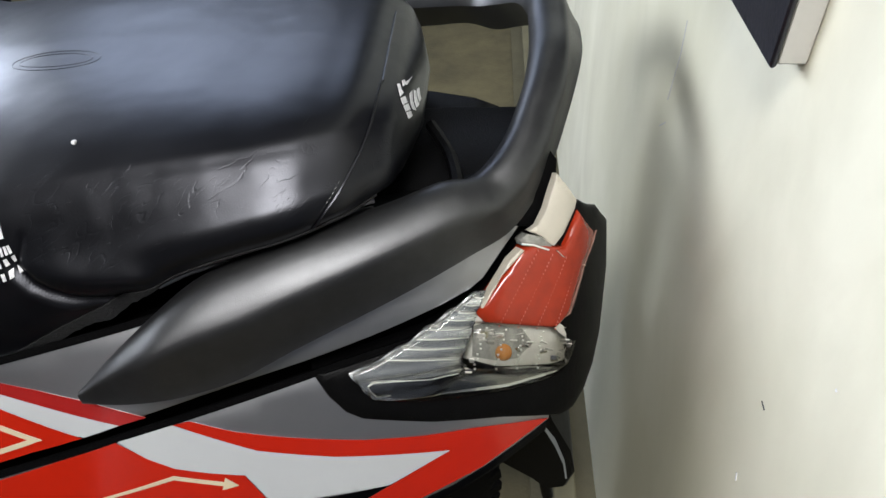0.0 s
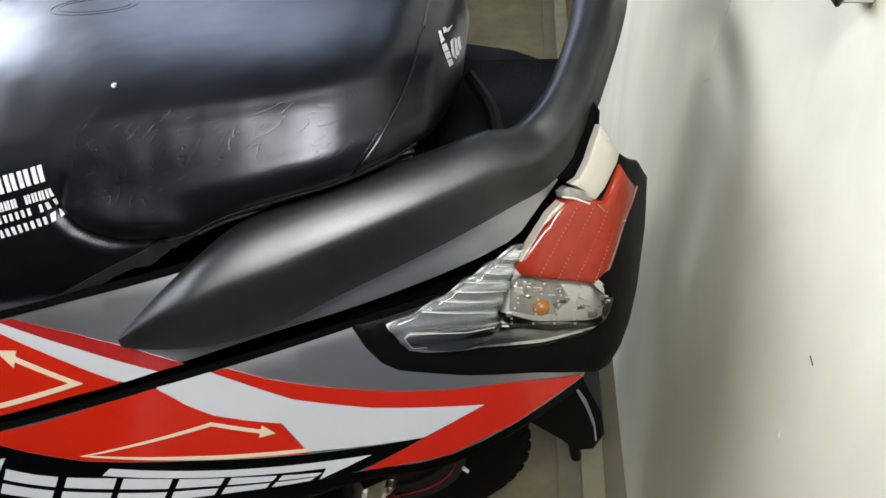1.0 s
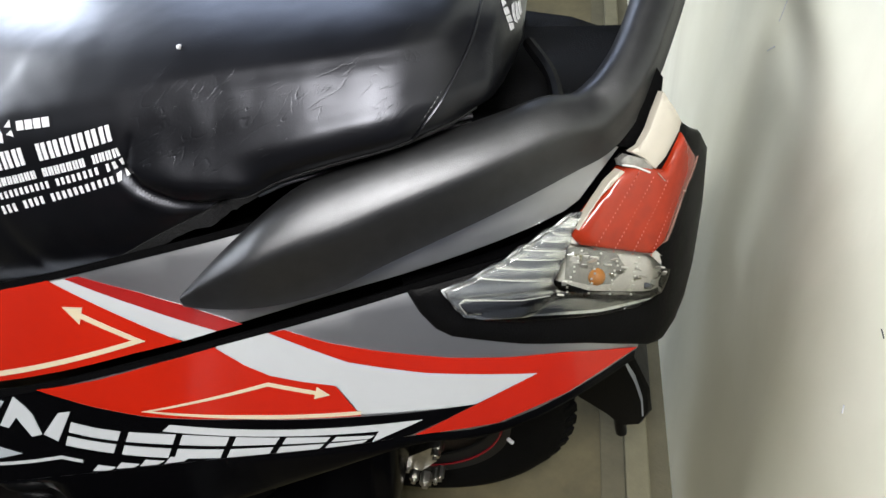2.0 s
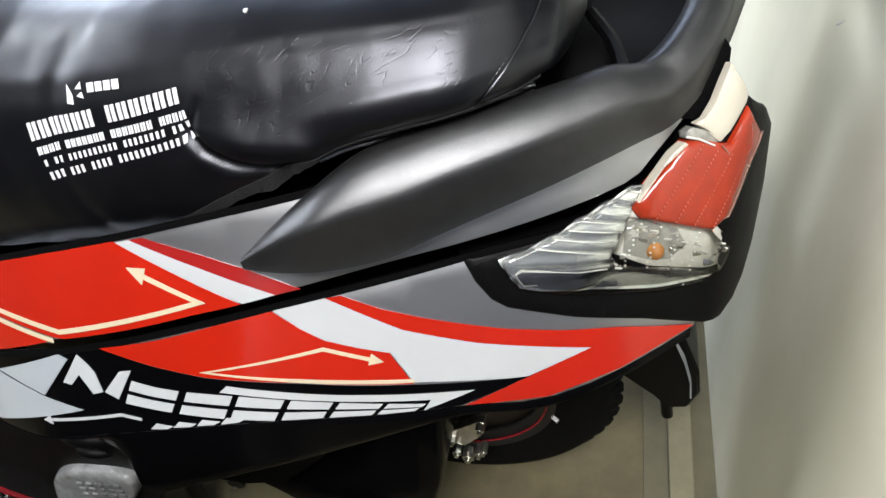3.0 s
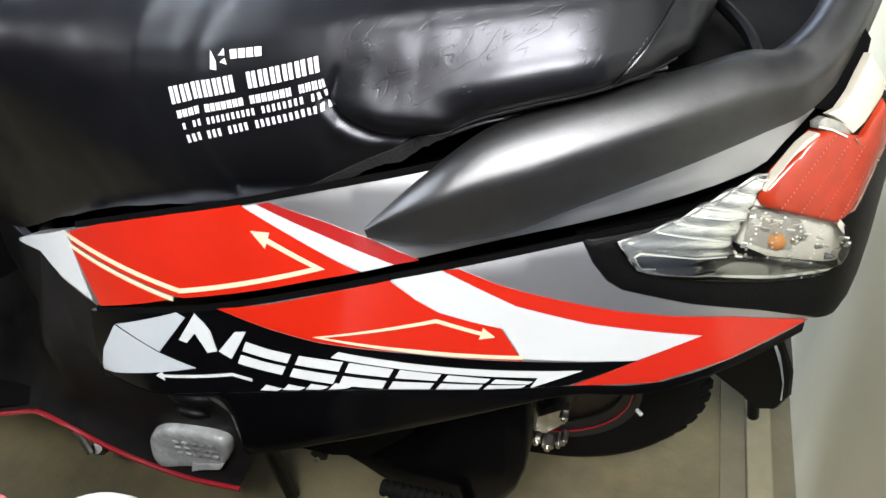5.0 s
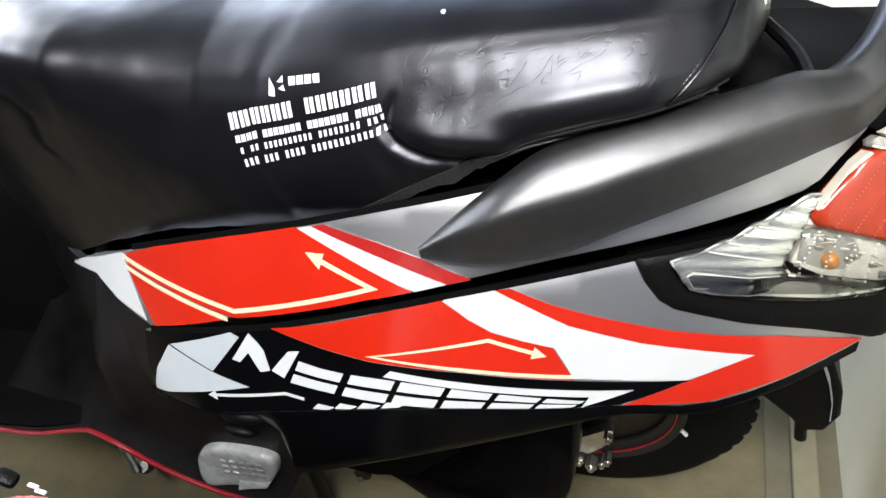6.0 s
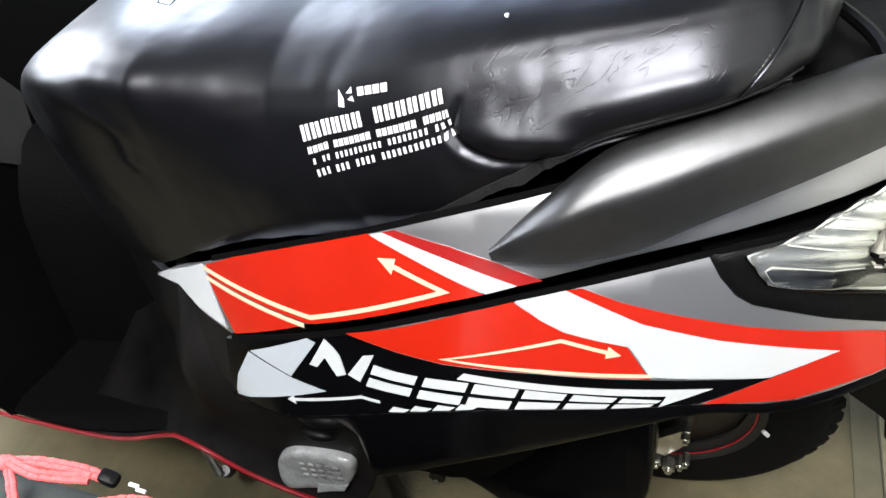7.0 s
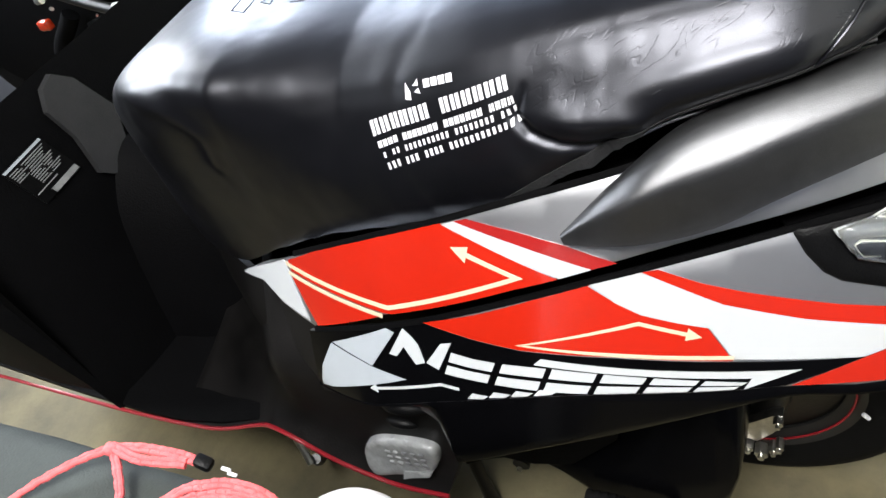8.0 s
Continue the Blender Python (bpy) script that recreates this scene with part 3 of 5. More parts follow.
# lower black cover that tucks in under the panel
depth = curve([(-0.62, 0.12), (-0.52, 0.205), (-0.46, 0.206), (-0.326, 0.152), (-0.244, 0.111), (-0.192, 0.077), (-0.139, 0.044), (-0.09, 0.022), (0.0, 0.014), (0.10, 0.010)])
rows_ = []
for i in range(41):
    x = -0.62 + 0.725 * i / 40
    zc, d = cut(x), depth(x)
    y0 = skin(x, zc)
    e, g = 0.54 * d, min(1.0, max(0.0, (x + 0.475) / 0.05))
    under = [(0.004, 0.002), (-0.001, -0.002), (0.006, -0.012), (0.04 * d + 0.030, -0.25 * d - 0.010), (0.10 * d + 0.032, -0.6 * d - 0.008), (0.20 * d + 0.030, -0.95 * d), (0.21 * d + 0.030, -0.98 * d), (0.22 * d + 0.032, -1.0 * d), (0.16, -0.9 * d)]
    prof = [(0.004, 0.002), (-0.001, -0.002), (-0.003, -0.010), (-0.05 * d - 0.002, -0.25 * e - 0.006), (-0.095 * d - 0.001, -0.6 * e - 0.004), (-0.11 * d, -0.86 * e), (-0.08 * d, -0.97 * e), (0.02 * d + 0.008, -1.03 * e), (0.16, -0.8 * e)]
    rows_.append([Vector((x, y0 + a * g + c * (1 - g), zc + b * g + h * (1 - g))) for (a, b), (c, h) in zip(prof, under)])
bm = loft(rows_, False)
far = mirrored(bm)
cover = part("lower_cover", bm, "black", scooter, "gloss black lower body cover")
part("lower_cover", far, "black", scooter, "gloss black lower body cover")
for pts, r in (([(-0.526, 0.264, 0.400), (-0.502, 0.254, 0.411), (-0.476, 0.254, 0.412), (-0.454, 0.262, 0.406)], 0.010), ([(-0.556, 0.281, 0.322), (-0.540, 0.274, 0.328), (-0.520, 0.275, 0.326), (-0.504, 0.282, 0.318)], 0.008)):
    path = smooth_path(pts, 6)
    part("cover_ridge", tube(path, [r * (0.35 + 0.65 * math.sin(math.pi * (i + 0.5) / len(path))) for i in range(len(path))], 12), "dull", cover, "raised form on the black cover")

# tail: black surround, clear lens, indicator, red lens, pale cap
surround = [(-0.100, 0.612), (-0.088, 0.592), (-0.074, 0.576), (-0.060, 0.567), (0.0, 0.5475), (0.06, 0.532), (0.106, 0.5165), (0.13, 0.503), (0.152, 0.500), (0.166, 0.525), (0.171, 0.57), (0.166, 0.62), (0.150, 0.655), (0.128, 0.683), (0.088, 0.690), (0.070, 0.660), (0.050, 0.637), (0.0, 0.6215), (-0.06, 0.6155)]
tail = flank("tail_cover", surround, "dull", "dull black tail surround", 0.0045, 0.03, 0.006, 0.0, 0.010, False)


def lens(name, poly, material, label, off, dome, parent, thick=0.008, step=0.008, rim=0.002, f=skin):
    return part(name, shell(poly, f, off, thick, rim, dome, step), material, parent, label)


ind_poly = [(0.038, 0.630), (0.075, 0.617), (0.109, 0.604), (0.133, 0.574), (0.122, 0.564), (0.09, 0.573), (0.056, 0.583), (0.026, 0.599)]
red_poly = [(0.038, 0.636), (0.060, 0.659), (0.080, 0.678), (0.095, 0.673), (0.106, 0.668), (0.115, 0.665), (0.128, 0.683), (0.150, 0.642), (0.136, 0.633), (0.122, 0.607), (0.109, 0.603), (0.075, 0.616), (0.045, 0.627)]
clear_poly = [(-0.069, 0.613), (-0.048, 0.617), (-0.020, 0.6250), (0.012, 0.6375), (0.036, 0.6480), (0.045, 0.6480), (0.038, 0.632), (0.024, 0.600), (0.031, 0.589), (0.075, 0.575), (0.120, 0.558), (0.067, 0.5625), (0.0, 0.575), (-0.031, 0.583), (-0.050, 0.589)]


def proud(d, fx=0.0, fz=0.0, depth=0.0):
    """The flank moved d outward, fluted by fx and fz (pitches along x and z) to the given depth."""
    def f(x, z):
        y = skin(x, z) - d
        if fz:
            y -= depth * abs(math.sin(math.pi * (z - 0.6 + 0.10 * x) / fz))
        if fx:
            y -= depth * abs(math.sin(math.pi * (x + 0.4 * (z - 0.6)) / fx))
        return y
    return f


def bowl(x, z):
    """A bright bowl that swells along its middle."""
    return skin(x, z) - 0.0066 - 0.0009 * math.sin(2 * math.pi * (z + 0.12 * x) / 0.0105) - 0.0045 * max(0.0, 1 - ((z - 0.600 - 0.55 * max(0.0, x)) / 0.030) ** 2)


part("lamp_reflector", shell(clear_poly, bowl, 0, 0.003, 0, 0, 0.0028), "silvered", tail, "bright silvered reflector behind the clear lens")
# lower rim: the dark reflection is put into a darker chrome tone
part("lamp_rim", shell([(-0.0534, 0.6005), (-0.0208, 0.597), (0.0222, 0.5908), (0.062, 0.580), (0.098, 0.5695), (0.118, 0.5600), (0.067, 0.5645), (0.0, 0.577), (-0.031, 0.585), (-0.0465, 0.5905)], bowl, 0.0008, 0.001, 0, 0, 0.004), "chromeshade", tail, "lower rim of the reflector, its dark reflection put into the tone")
lens("clear_lens", clear_poly, "clear", "clear lens", 0.0, 0.002, tail, 0.002, 0.010, 0.003, proud(0.0128))
RIBS = [(0.0352, 0.6470, 0.0434, 0.6448), (0.0281, 0.6428, 0.0397, 0.6403), (0.0211, 0.6391, 0.0365, 0.6351), (0.0126, 0.6357, 0.0337, 0.6302), (-0.0023, 0.6321, 0.0330, 0.6239), (-0.0130, 0.6274, 0.0303, 0.6176), (-0.0242, 0.6228, 0.0256, 0.6109), (-0.0385, 0.6180, 0.0219, 0.6030)]
for k, (xa, za, xb, zb) in enumerate(RIBS):
    pts = [on(proud(0.0122), xa + (xb - xa) * q / 6, za + (zb - za) * q / 6 - 0.0006 * math.sin(math.pi * q / 6)) for q in range(7)]
    part("lens_rib", tube(pts, 0.0006, 8), "dot", tail, "bright rib inside the lens")
for pts in ([(-0.0534, 0.6005), (-0.0487, 0.6025), (-0.0208, 0.597), (-0.0018, 0.5929), (0.0222, 0.5908)], [(-0.0534, 0.6005), (-0.0500, 0.5950), (-0.0465, 0.5909), (-0.0349, 0.5893)]):
    part("lens_rib", tube([on(proud(0.0118), x, z) for x, z in pts], 0.0005, 8), "dot", tail, "bright rib inside the lens")
part("indicator_reflector", shell(ind_poly, proud(0.007), 0, 0.004, 0, 0, 0.006), "bright", tail, "silvered reflector behind the indicator lens")
part("indicator_bowl", shell([(0.034, 0.622), (0.048, 0.622), (0.062, 0.614), (0.078, 0.607), (0.088, 0.592), (0.074, 0.584), (0.056, 0.588), (0.034, 0.598)], proud(0.0076), 0, 0.001, 0, 0, 0.006), "smoky", tail, "smoky bowl round the bulb")
lens("indicator_lens", ind_poly, "clear", "clear indicator lens", 0.0, 0.003, tail, 0.012, 0.008, 0.003, proud(0.018))
for k in range(4):
    a, b = (0.0460 + 0.0168 * k, 0.6250 - 0.0062 * k), (0.0350 + 0.0190 * k, 0.5920 - 0.0058 * k)
    for j in range(9):
        q = on(proud(0.0165), a[0] + (b[0] - a[0]) * (j + 0.5) / 9 + 0.0008 * (-1) ** j, a[1] + (b[1] - a[1]) * (j + 0.5) / 9)
        part("lens_bead", turned(block((-0.0009, -0.0005, -0.0008), (0.0009, 0.0005, 0.0008)), Matrix.Translation(q)), "dot", tail)
for x, z, w, h in ((0.0575, 0.6150, 0.0040, 0.0016), (0.1180, 0.5880, 0.0042, 0.0020), (0.1230, 0.5795, 0.0020, 0.0045), (0.0335, 0.6010, 0.0022, 0.0050), (0.0700, 0.6060, 0.0035, 0.0012), (0.0850, 0.6000, 0.0030, 0.0012), (0.0310, 0.5925, 0.0030, 0.0014)):
    part("lens_facet", turned(block((-w, -0.0006, -h), (w, 0.0006, h), 0.0005, 1), Matrix.Translation(on(proud(0.0160), x, z)) @ Matrix.Rotation(0.35, 4, "X")), "dot", tail, "bright facet")
rnd = random.Random(9)
for k in range(26):
    x, z = rnd.uniform(0.036, 0.120), 0
    z = 0.612 - 0.42 * (x - 0.036) + rnd.uniform(-0.012, 0.010)
    if inside((x, z), ind_poly):
        w, hh = rnd.uniform(0.0018, 0.0045), rnd.uniform(0.0010, 0.0030)
        part("lens_facet", turned(block((-w, -0.0006, -hh), (w, 0.0006, hh), 0.0004, 1), Matrix.Translation(on(proud(0.0088), x, z)) @ Matrix.Rotation(rnd.uniform(-0.5, 0.5), 4, "Y") @ Matrix.Rotation(rnd.uniform(-0.6, 0.6), 4, "X")), rnd.choice(("smoky", "bright", "cement", "bright", "chrome")), tail)
bulb = bmesh.new()
bmesh.ops.create_uvsphere(bulb, u_segments=16, v_segments=10, radius=0.0078)
bmesh.ops.translate(bulb, verts=bulb.verts, vec=on(proud(0.008), 0.0615, 0.5935))
part("bulb", bulb, "amber", tail, "amber indicator bulb")
lens("brake_lens", red_poly, "redlens", "red brake lamp lens", 0.0, 0.003, tail, 0.014, 0.008, 0.003, proud(0.016))
for k in range(4):
    a, b = (0.056 + 0.017 * k, 0.622 - 0.0060 * k), (0.090 + 0.013 * k, 0.673 - 0.007 * k)
    for j in range(20):
        q = on(proud(0.0188), a[0] + (b[0] - a[0]) * (j + 0.5) / 20, a[1] + (b[1] - a[1]) * (j + 0.5) / 20)
        part("lens_bead", turned(block((-0.00035, -0.0005, -0.0009), (0.00035, 0.0005, 0.0009)), Matrix.Translation(q)), "bead", tail)
part("lens_edge", shell([(0.1462, 0.6405), (0.1508, 0.6425), (0.1375, 0.6325), (0.1235, 0.6060), (0.1185, 0.6075), (0.1325, 0.6345)], proud(0.0174), 0, 0.006, 0.001, 0, 0.006), "lensedge", tail, "clouded edge of the red lens")
seam_ = [on(proud(0.0185), x, z) for x, z in ((0.106, 0.667), (0.120, 0.650), (0.136, 0.634))]
part("lens_seam", tube(seam_, 0.0006, 6), "chrome", tail)
part("lamp_cap", shell([(0.0816, 0.6870), (0.0888, 0.6892), (0.0956, 0.6998), (0.0998, 0.7120), (0.1045, 0.7235), (0.1161, 0.7086), (0.1253, 0.6936), (0.1229, 0.6890), (0.1121, 0.6755), (0.1048, 0.6697), (0.0981, 0.6736), (0.0918, 0.6803)], proud(0.017), 0, 0.008, 0.002, 0.001, 0.008), "beige", tail, "pale cream plastic lamp cap")
part("cap_clip", shell([(0.0731, 0.6822), (0.0793, 0.6847), (0.0930, 0.6790), (0.1023, 0.6704), (0.1000, 0.6668), (0.0923, 0.6701), (0.0748, 0.6776)], proud(0.0155), 0, 0.010, 0.001, 0, 0.008), "smoky", tail, "smoky plastic clip")
part("cap_clip", tube([on(proud(0.018), x, z) for x, z in ((0.0745, 0.6800), (0.0850, 0.6765), (0.0990, 0.6690))], 0.0009, 6), "dot", tail)
part("lamp_edge", shell([(0.0750, 0.6753), (0.0656, 0.6694), (0.0541, 0.6556), (0.0416, 0.6397), (0.0436, 0.6393), (0.0592, 0.6600), (0.0778, 0.6734)], proud(0.0165), 0, 0.012, 0.001, 0, 0.008), "beige", tail, "pale cream plastic edge")


part("lamp_bracket", shell([(0.097, 0.7369), (0.105, 0.7269), (0.105, 0.7163), (0.0956, 0.7003), (0.0853, 0.6815), (0.0656, 0.6878), (0.0735, 0.7016), (0.0842, 0.7204)], proud(0.004), 0, 0.012, 0.002, 0, 0.01), "mat", tail, "dull black bracket beside the lamp cap")


# grab rail: inner and outer edge, station by station
def onrail(x, z, off):
    p = on(skin, x, z, off)
    return (p.x, p.y, p.z)


YR = 0.660
near_in = [onrail(-0.279, 0.625, 0.006), onrail(-0.234, 0.663, 0.009), onrail(-0.187, 0.695, 0.010), onrail(-0.142, 0.709, 0.010), onrail(-0.10, 0.717, 0.010), onrail(-0.037, 0.726, 0.010), onrail(0.002, 0.732, 0.010), (0.037, 0.486, 0.737), (0.062, 0.519, 0.752), (0.079, 0.566, 0.774), (0.084, 0.612, 0.785), (0.085, YR, 0.789)]
near_out = [onrail(-0.276, 0.618, 0.014), onrail(-0.240, 0.617, 0.020), onrail(-0.202, 0.618, 0.021), onrail(-0.157, 0.625, 0.022), onrail(-0.112, 0.640, 0.023), onrail(-0.035, 0.661, 0.023), onrail(0.022, 0.677, 0.023), (0.068, 0.474, 0.690), (0.097, 0.518, 0.714), (0.117, 0.575, 0.742), (0.130, 0.625, 0.762), (0.134, YR, 0.768)]
ins = smooth_path(near_in + [(x, 2 * YR - y, z + 0.012) for x, y, z in near_in[-2::-1]], 5)
outs = smooth_path(near_out + [(x, 2 * YR - y, z + 0.012) for x, y, z in near_out[-2::-1]], 5)
rings, before = [], None
for i, (a, b) in enumerate(zip(ins, outs)):
    j, k = max(0, i - 1), min(len(ins) - 1, i + 1)
    along = ((ins[k] + outs[k]) - (ins[j] + outs[j])).normalized()
    across = b - a
    nrm = along.cross(across).normalized()
    if nrm.dot(before or Vector((0, -0.6, 0.8))) < 0:
        nrm = -nrm
    before = nrm
    w = across.length
    t = min(0.034, 0.40 * w + 0.001)
    # two shallow grooves where the straight arm turns into the loop
    t1 = t * (1 - 0.18 * math.exp(-(((i - 35.4) / 0.8) ** 2)) - 0.14 * math.exp(-(((i - 43.5) / 0.8) ** 2)))
    ring = [a + across * u + nrm * v * (t1 if v > 0 else t) for u, v in ((0, 0), (0.02, 0.16), (0.06, 0.31), (0.14, 0.47), (0.24, 0.59), (0.36, 0.675), (0.45, 0.715), (0.51, 0.71), (0.56, 0.66), (0.62, 0.57), (0.80, 0.27), (0.95, 0.04), (1, 0), (0.96, -0.35), (0.85, -0.9), (0.15, -0.9), (0.02, -0.5))]
    rings.append(ring)
rail = part("grab_rail", loft(rings), "rail", scooter, "satin dark grey grab rail looping round the tail", 50)
# dark bracket between rail and tail, and the tray behind the seat
part("rail_bracket", loft([[Vector((x, y0, z0)), Vector((x, y1, z0 + 0.004)), Vector((x + 0.012, y1, z1)), Vector((x + 0.012, y0, z1))] for x, y0, y1, z0, z1 in [(0.015, 0.49, 0.60, 0.64, 0.690), (0.045, 0.505, 0.60, 0.65, 0.696), (0.070, 0.530, 0.60, 0.66, 0.700), (0.082, 0.550, 0.60, 0.67, 0.700)]]), "dull", scooter, "dull black bracket under the rail")
tray = [[Vector((x, y0 + (y1 - y0) * k / 12, z + 0.016 * max(0.0, 1 - k / 6) ** 4 - 0.010 * max(0, k / 12 - 0.55))) for k in range(13)] for x, y0, y1, z in [(-0.16, 0.45, 0.74, 0.680), (-0.06, 0.470, 0.715, 0.690), (-0.01, 0.478, 0.690, 0.698), (0.030, 0.492, 0.666, 0.706), (0.055, 0.508, 0.650, 0.706), (0.066, 0.518, 0.642, 0.685)]]
part("rear_tray", loft(tray, False), "dull", scooter, "dark plastic tray behind the seat", 80)
part("tray_ridge", tube(smooth_path([(0.022, 0.47, 0.722), (0.012, 0.53, 0.721), (-0.010, 0.59, 0.716)], 5), [0.006] * 11, 8), "dull", scooter, "raised ridge on the tray")

LIP = [(-0.215, 0.692), (-0.192, 0.699), (-0.17, 0.7025), (-0.15, 0.7055), (-0.131, 0.7082), (-0.112, 0.710), (-0.094, 0.7115), (-0.07, 0.713), (-0.05, 0.7135)]
for dy, dz, r in ((0.000, 0.000, 0.0022), (0.007, 0.003, 0.0014), (0.012, 0.005, 0.0018), (0.020, 0.006, 0.0022)):
    pts = [on(skin, x, z, 0.0) + Vector((0, dy, dz)) for x, z in LIP]
    part("seat_lip", tube(smooth_path(pts, 5), r, 8), "grey", scooter, "glossy ridged lip under the seat edge")

# ---- the seat with its cover ----
YS = 0.600
seat_top = curve([(-0.955, 0.645), (-0.945, 0.664), (-0.92, 0.694), (-0.87, 0.737), (-0.80, 0.769), (-0.72, 0.783), (-0.60, 0.780), (-0.50, 0.7775), (-0.44, 0.783), (-0.40, 0.7895), (-0.36, 0.7950), (-0.30, 0.7990), (-0.22, 0.8020), (-0.16, 0.804), (-0.09, 0.806), (-0.05, 0.799), (-0.025, 0.779), (-0.014, 0.755)])
seat_hem = curve([(-0.955, 0.635), (-0.93, 0.57), (-0.88, 0.52), (-0.80, 0.495), (-0.74, 0.505), (-0.70, 0.525), (-0.64, 0.552), (-0.505, 0.600), (-0.42, 0.615), (-0.35, 0.640), (-0.28, 0.677), (-0.18, 0.719), (-0.09, 0.738), (-0.014, 0.743)])
seat_half = curve([(-0.955, 0.02), (-0.945, 0.075), (-0.92, 0.125), (-0.87, 0.175), (-0.80, 0.210), (-0.72, 0.230), (-0.60, 0.240), (-0.50, 0.245), (-0.41, 0.246), (-0.33, 0.240), (-0.28, 0.2335), (-0.22, 0.224), (-0.15, 0.210), (-0.09, 0.190), (-0.05, 0.156), (-0.025, 0.11), (-0.014, 0.05)])
sec_c = curve([(0.0, 1.0), (0.18, 1.0), (0.40, 0.965), (0.56, 0.91), (0.74, 0.83), (0.85, 0.745), (0.92, 0.63), (0.965, 0.47), (0.988, 0.27), (1.0, 0.0)])
sec_rear = curve([(0.0, 0.985), (0.11, 1.0), (0.25, 0.988), (0.35, 0.965), (0.45, 0.925), (0.62, 0.86), (0.75, 0.80), (0.86, 0.725), (0.93, 0.62), (0.97, 0.48), (0.99, 0.30), (1.0, 0.0)])
sec_nose = curve([(0.0, 1.0), (0.3, 1.0), (0.6, 0.99), (0.8, 0.97), (0.88, 0.95), (0.93, 0.915), (0.96, 0.865), (0.978, 0.79), (0.990, 0.65), (0.996, 0.40), (1.0, 0.0)])


def section(x, h):
    """The half width of the seat at the height h (0 to 1), as a share: square at the nose, round and slack at the back."""
    r = min(1.0, max(0.0, (x + 0.335) / 0.10))
    n = min(1.0, max(0.0, (-0.50 - x) / 0.14))
    return sec_c(h) * (1 - r - n) + sec_rear(h) * r + sec_nose(h) * n


def seat_y(x, z):
    lo, hi = seat_hem(x), seat_top(x)
    return YS - seat_half(x) * section(x, min(1.0, max(0.0, (z - lo) / (hi - lo)))) + dent(x, z)


FOLD = np.array([(-0.305, 0.745), (-0.3115, 0.7255), (-0.300, 0.713), (-0.288, 0.7068), (-0.2736, 0.7010), (-0.2554, 0.6978), (-0.232, 0.6968)])
SEAM_FOLD = np.array([(-0.415, 0.7735), (-0.4292, 0.7639), (-0.4362, 0.7457), (-0.4341, 0.6796), (-0.4245, 0.6553), (-0.4076, 0.6316)])
NOSE_FOLD = np.array([(-0.82, 0.752), (-0.775, 0.753), (-0.738, 0.747), (-0.697, 0.728), (-0.673, 0.709), (-0.681, 0.675)])


def near_line(x, z, pts):
    return edge_distance(np.array((x, z)), pts[:-1], pts[1:])


def dent(x, z):
    """Folds of the loose cover: a sharp crease behind the print with a swell over it, a slack fold at mid seat and one at the nose."""
    d = 0.0
    if -0.38 < x < -0.16:
        r = near_line(x, z, FOLD)
        above = x > -0.3115 and z > np.interp(x, FOLD[1:, 0], FOLD[1:, 1])
        k = min(1.0, max(0.0, (0.752 - z) / 0.030))
        d += 0.0056 * k * math.exp(-((r / 0.0042) ** 2))
        d -= (0.0060 * k * math.exp(-(((r - 0.024) / 0.014) ** 2))) if above else (0.0005 * k * math.exp(-(((r - 0.009) / 0.005) ** 2)))
    if -0.48 < x < -0.36:
        d += 0.0012 * math.exp(-((near_line(x, z, SEAM_FOLD) / 0.007) ** 2))
    if x < -0.60:
        d -= 0.0045 * math.exp(-((near_line(x, z, NOSE_FOLD) / 0.014) ** 2))
        d += 0.008 * math.exp(-(((x + 0.70) / 0.05) ** 2) - ((z - 0.66) / 0.08) ** 2)
    d += 0.0013 * noise.noise(Vector((x * 13, z * 17, 2.0))) + 0.0006 * noise.noise(Vector((x * 40, z * 34, 7.0)))
    return d


def seat_ring(x):
    lo, hi = seat_hem(x), seat_top(x)
    ring = []
    hs = [0.0175 * i for i in range(47)] + [0.82, 0.84, 0.86, 0.89, 0.915, 0.935, 0.955, 0.968, 0.978, 0.986, 0.992, 0.996, 0.9985]
    wob = 0.004 * noise.noise(Vector((x * 22, 3.1, 0)))
    for h in hs:
        z = lo + (hi - lo) * h + wob * max(0, 1 - 4 * h)
        ring.append(Vector((x, seat_y(x, z), z)))
    left = ring[::-1]
    ring.append(Vector((x, YS, hi)))
    for p in left:
        ring.append(Vector((p.x, 2 * YS - p.y, p.z)))
    return ring


xs = [-0.955, -0.952, -0.945, -0.935] + [-0.925 + 0.0045 * i for i in range(121)] + [-0.379 + 0.0022 * i for i in range(100)] + [-0.158 + 0.0045 * i for i in range(28)] + [-0.033, -0.026, -0.020, -0.016, -0.014]
bm = loft([seat_ring(x) for x in xs], False)
ends = [[v for v in bm.verts if abs(v.co.x - q) < 1e-4] for q in (-0.955, -0.014)]
for e_ in ends:
    bmesh.ops.contextual_create(bm, geom=e_)
seat = part("seat", bm, "leather", scooter, "black leatherette seat cover, creased and slack at its hem", 80)

def on_top(x, y, up=0.0):
    """The point of the seat's upper face over (x, y)."""
    lo, hi = seat_hem(x), seat_top(x)
    for _ in range(30):
        mid = (lo + hi) / 2
        lo, hi = (mid, hi) if seat_y(x, mid) < y else (lo, mid)
    return Vector((x, y, hi + up))


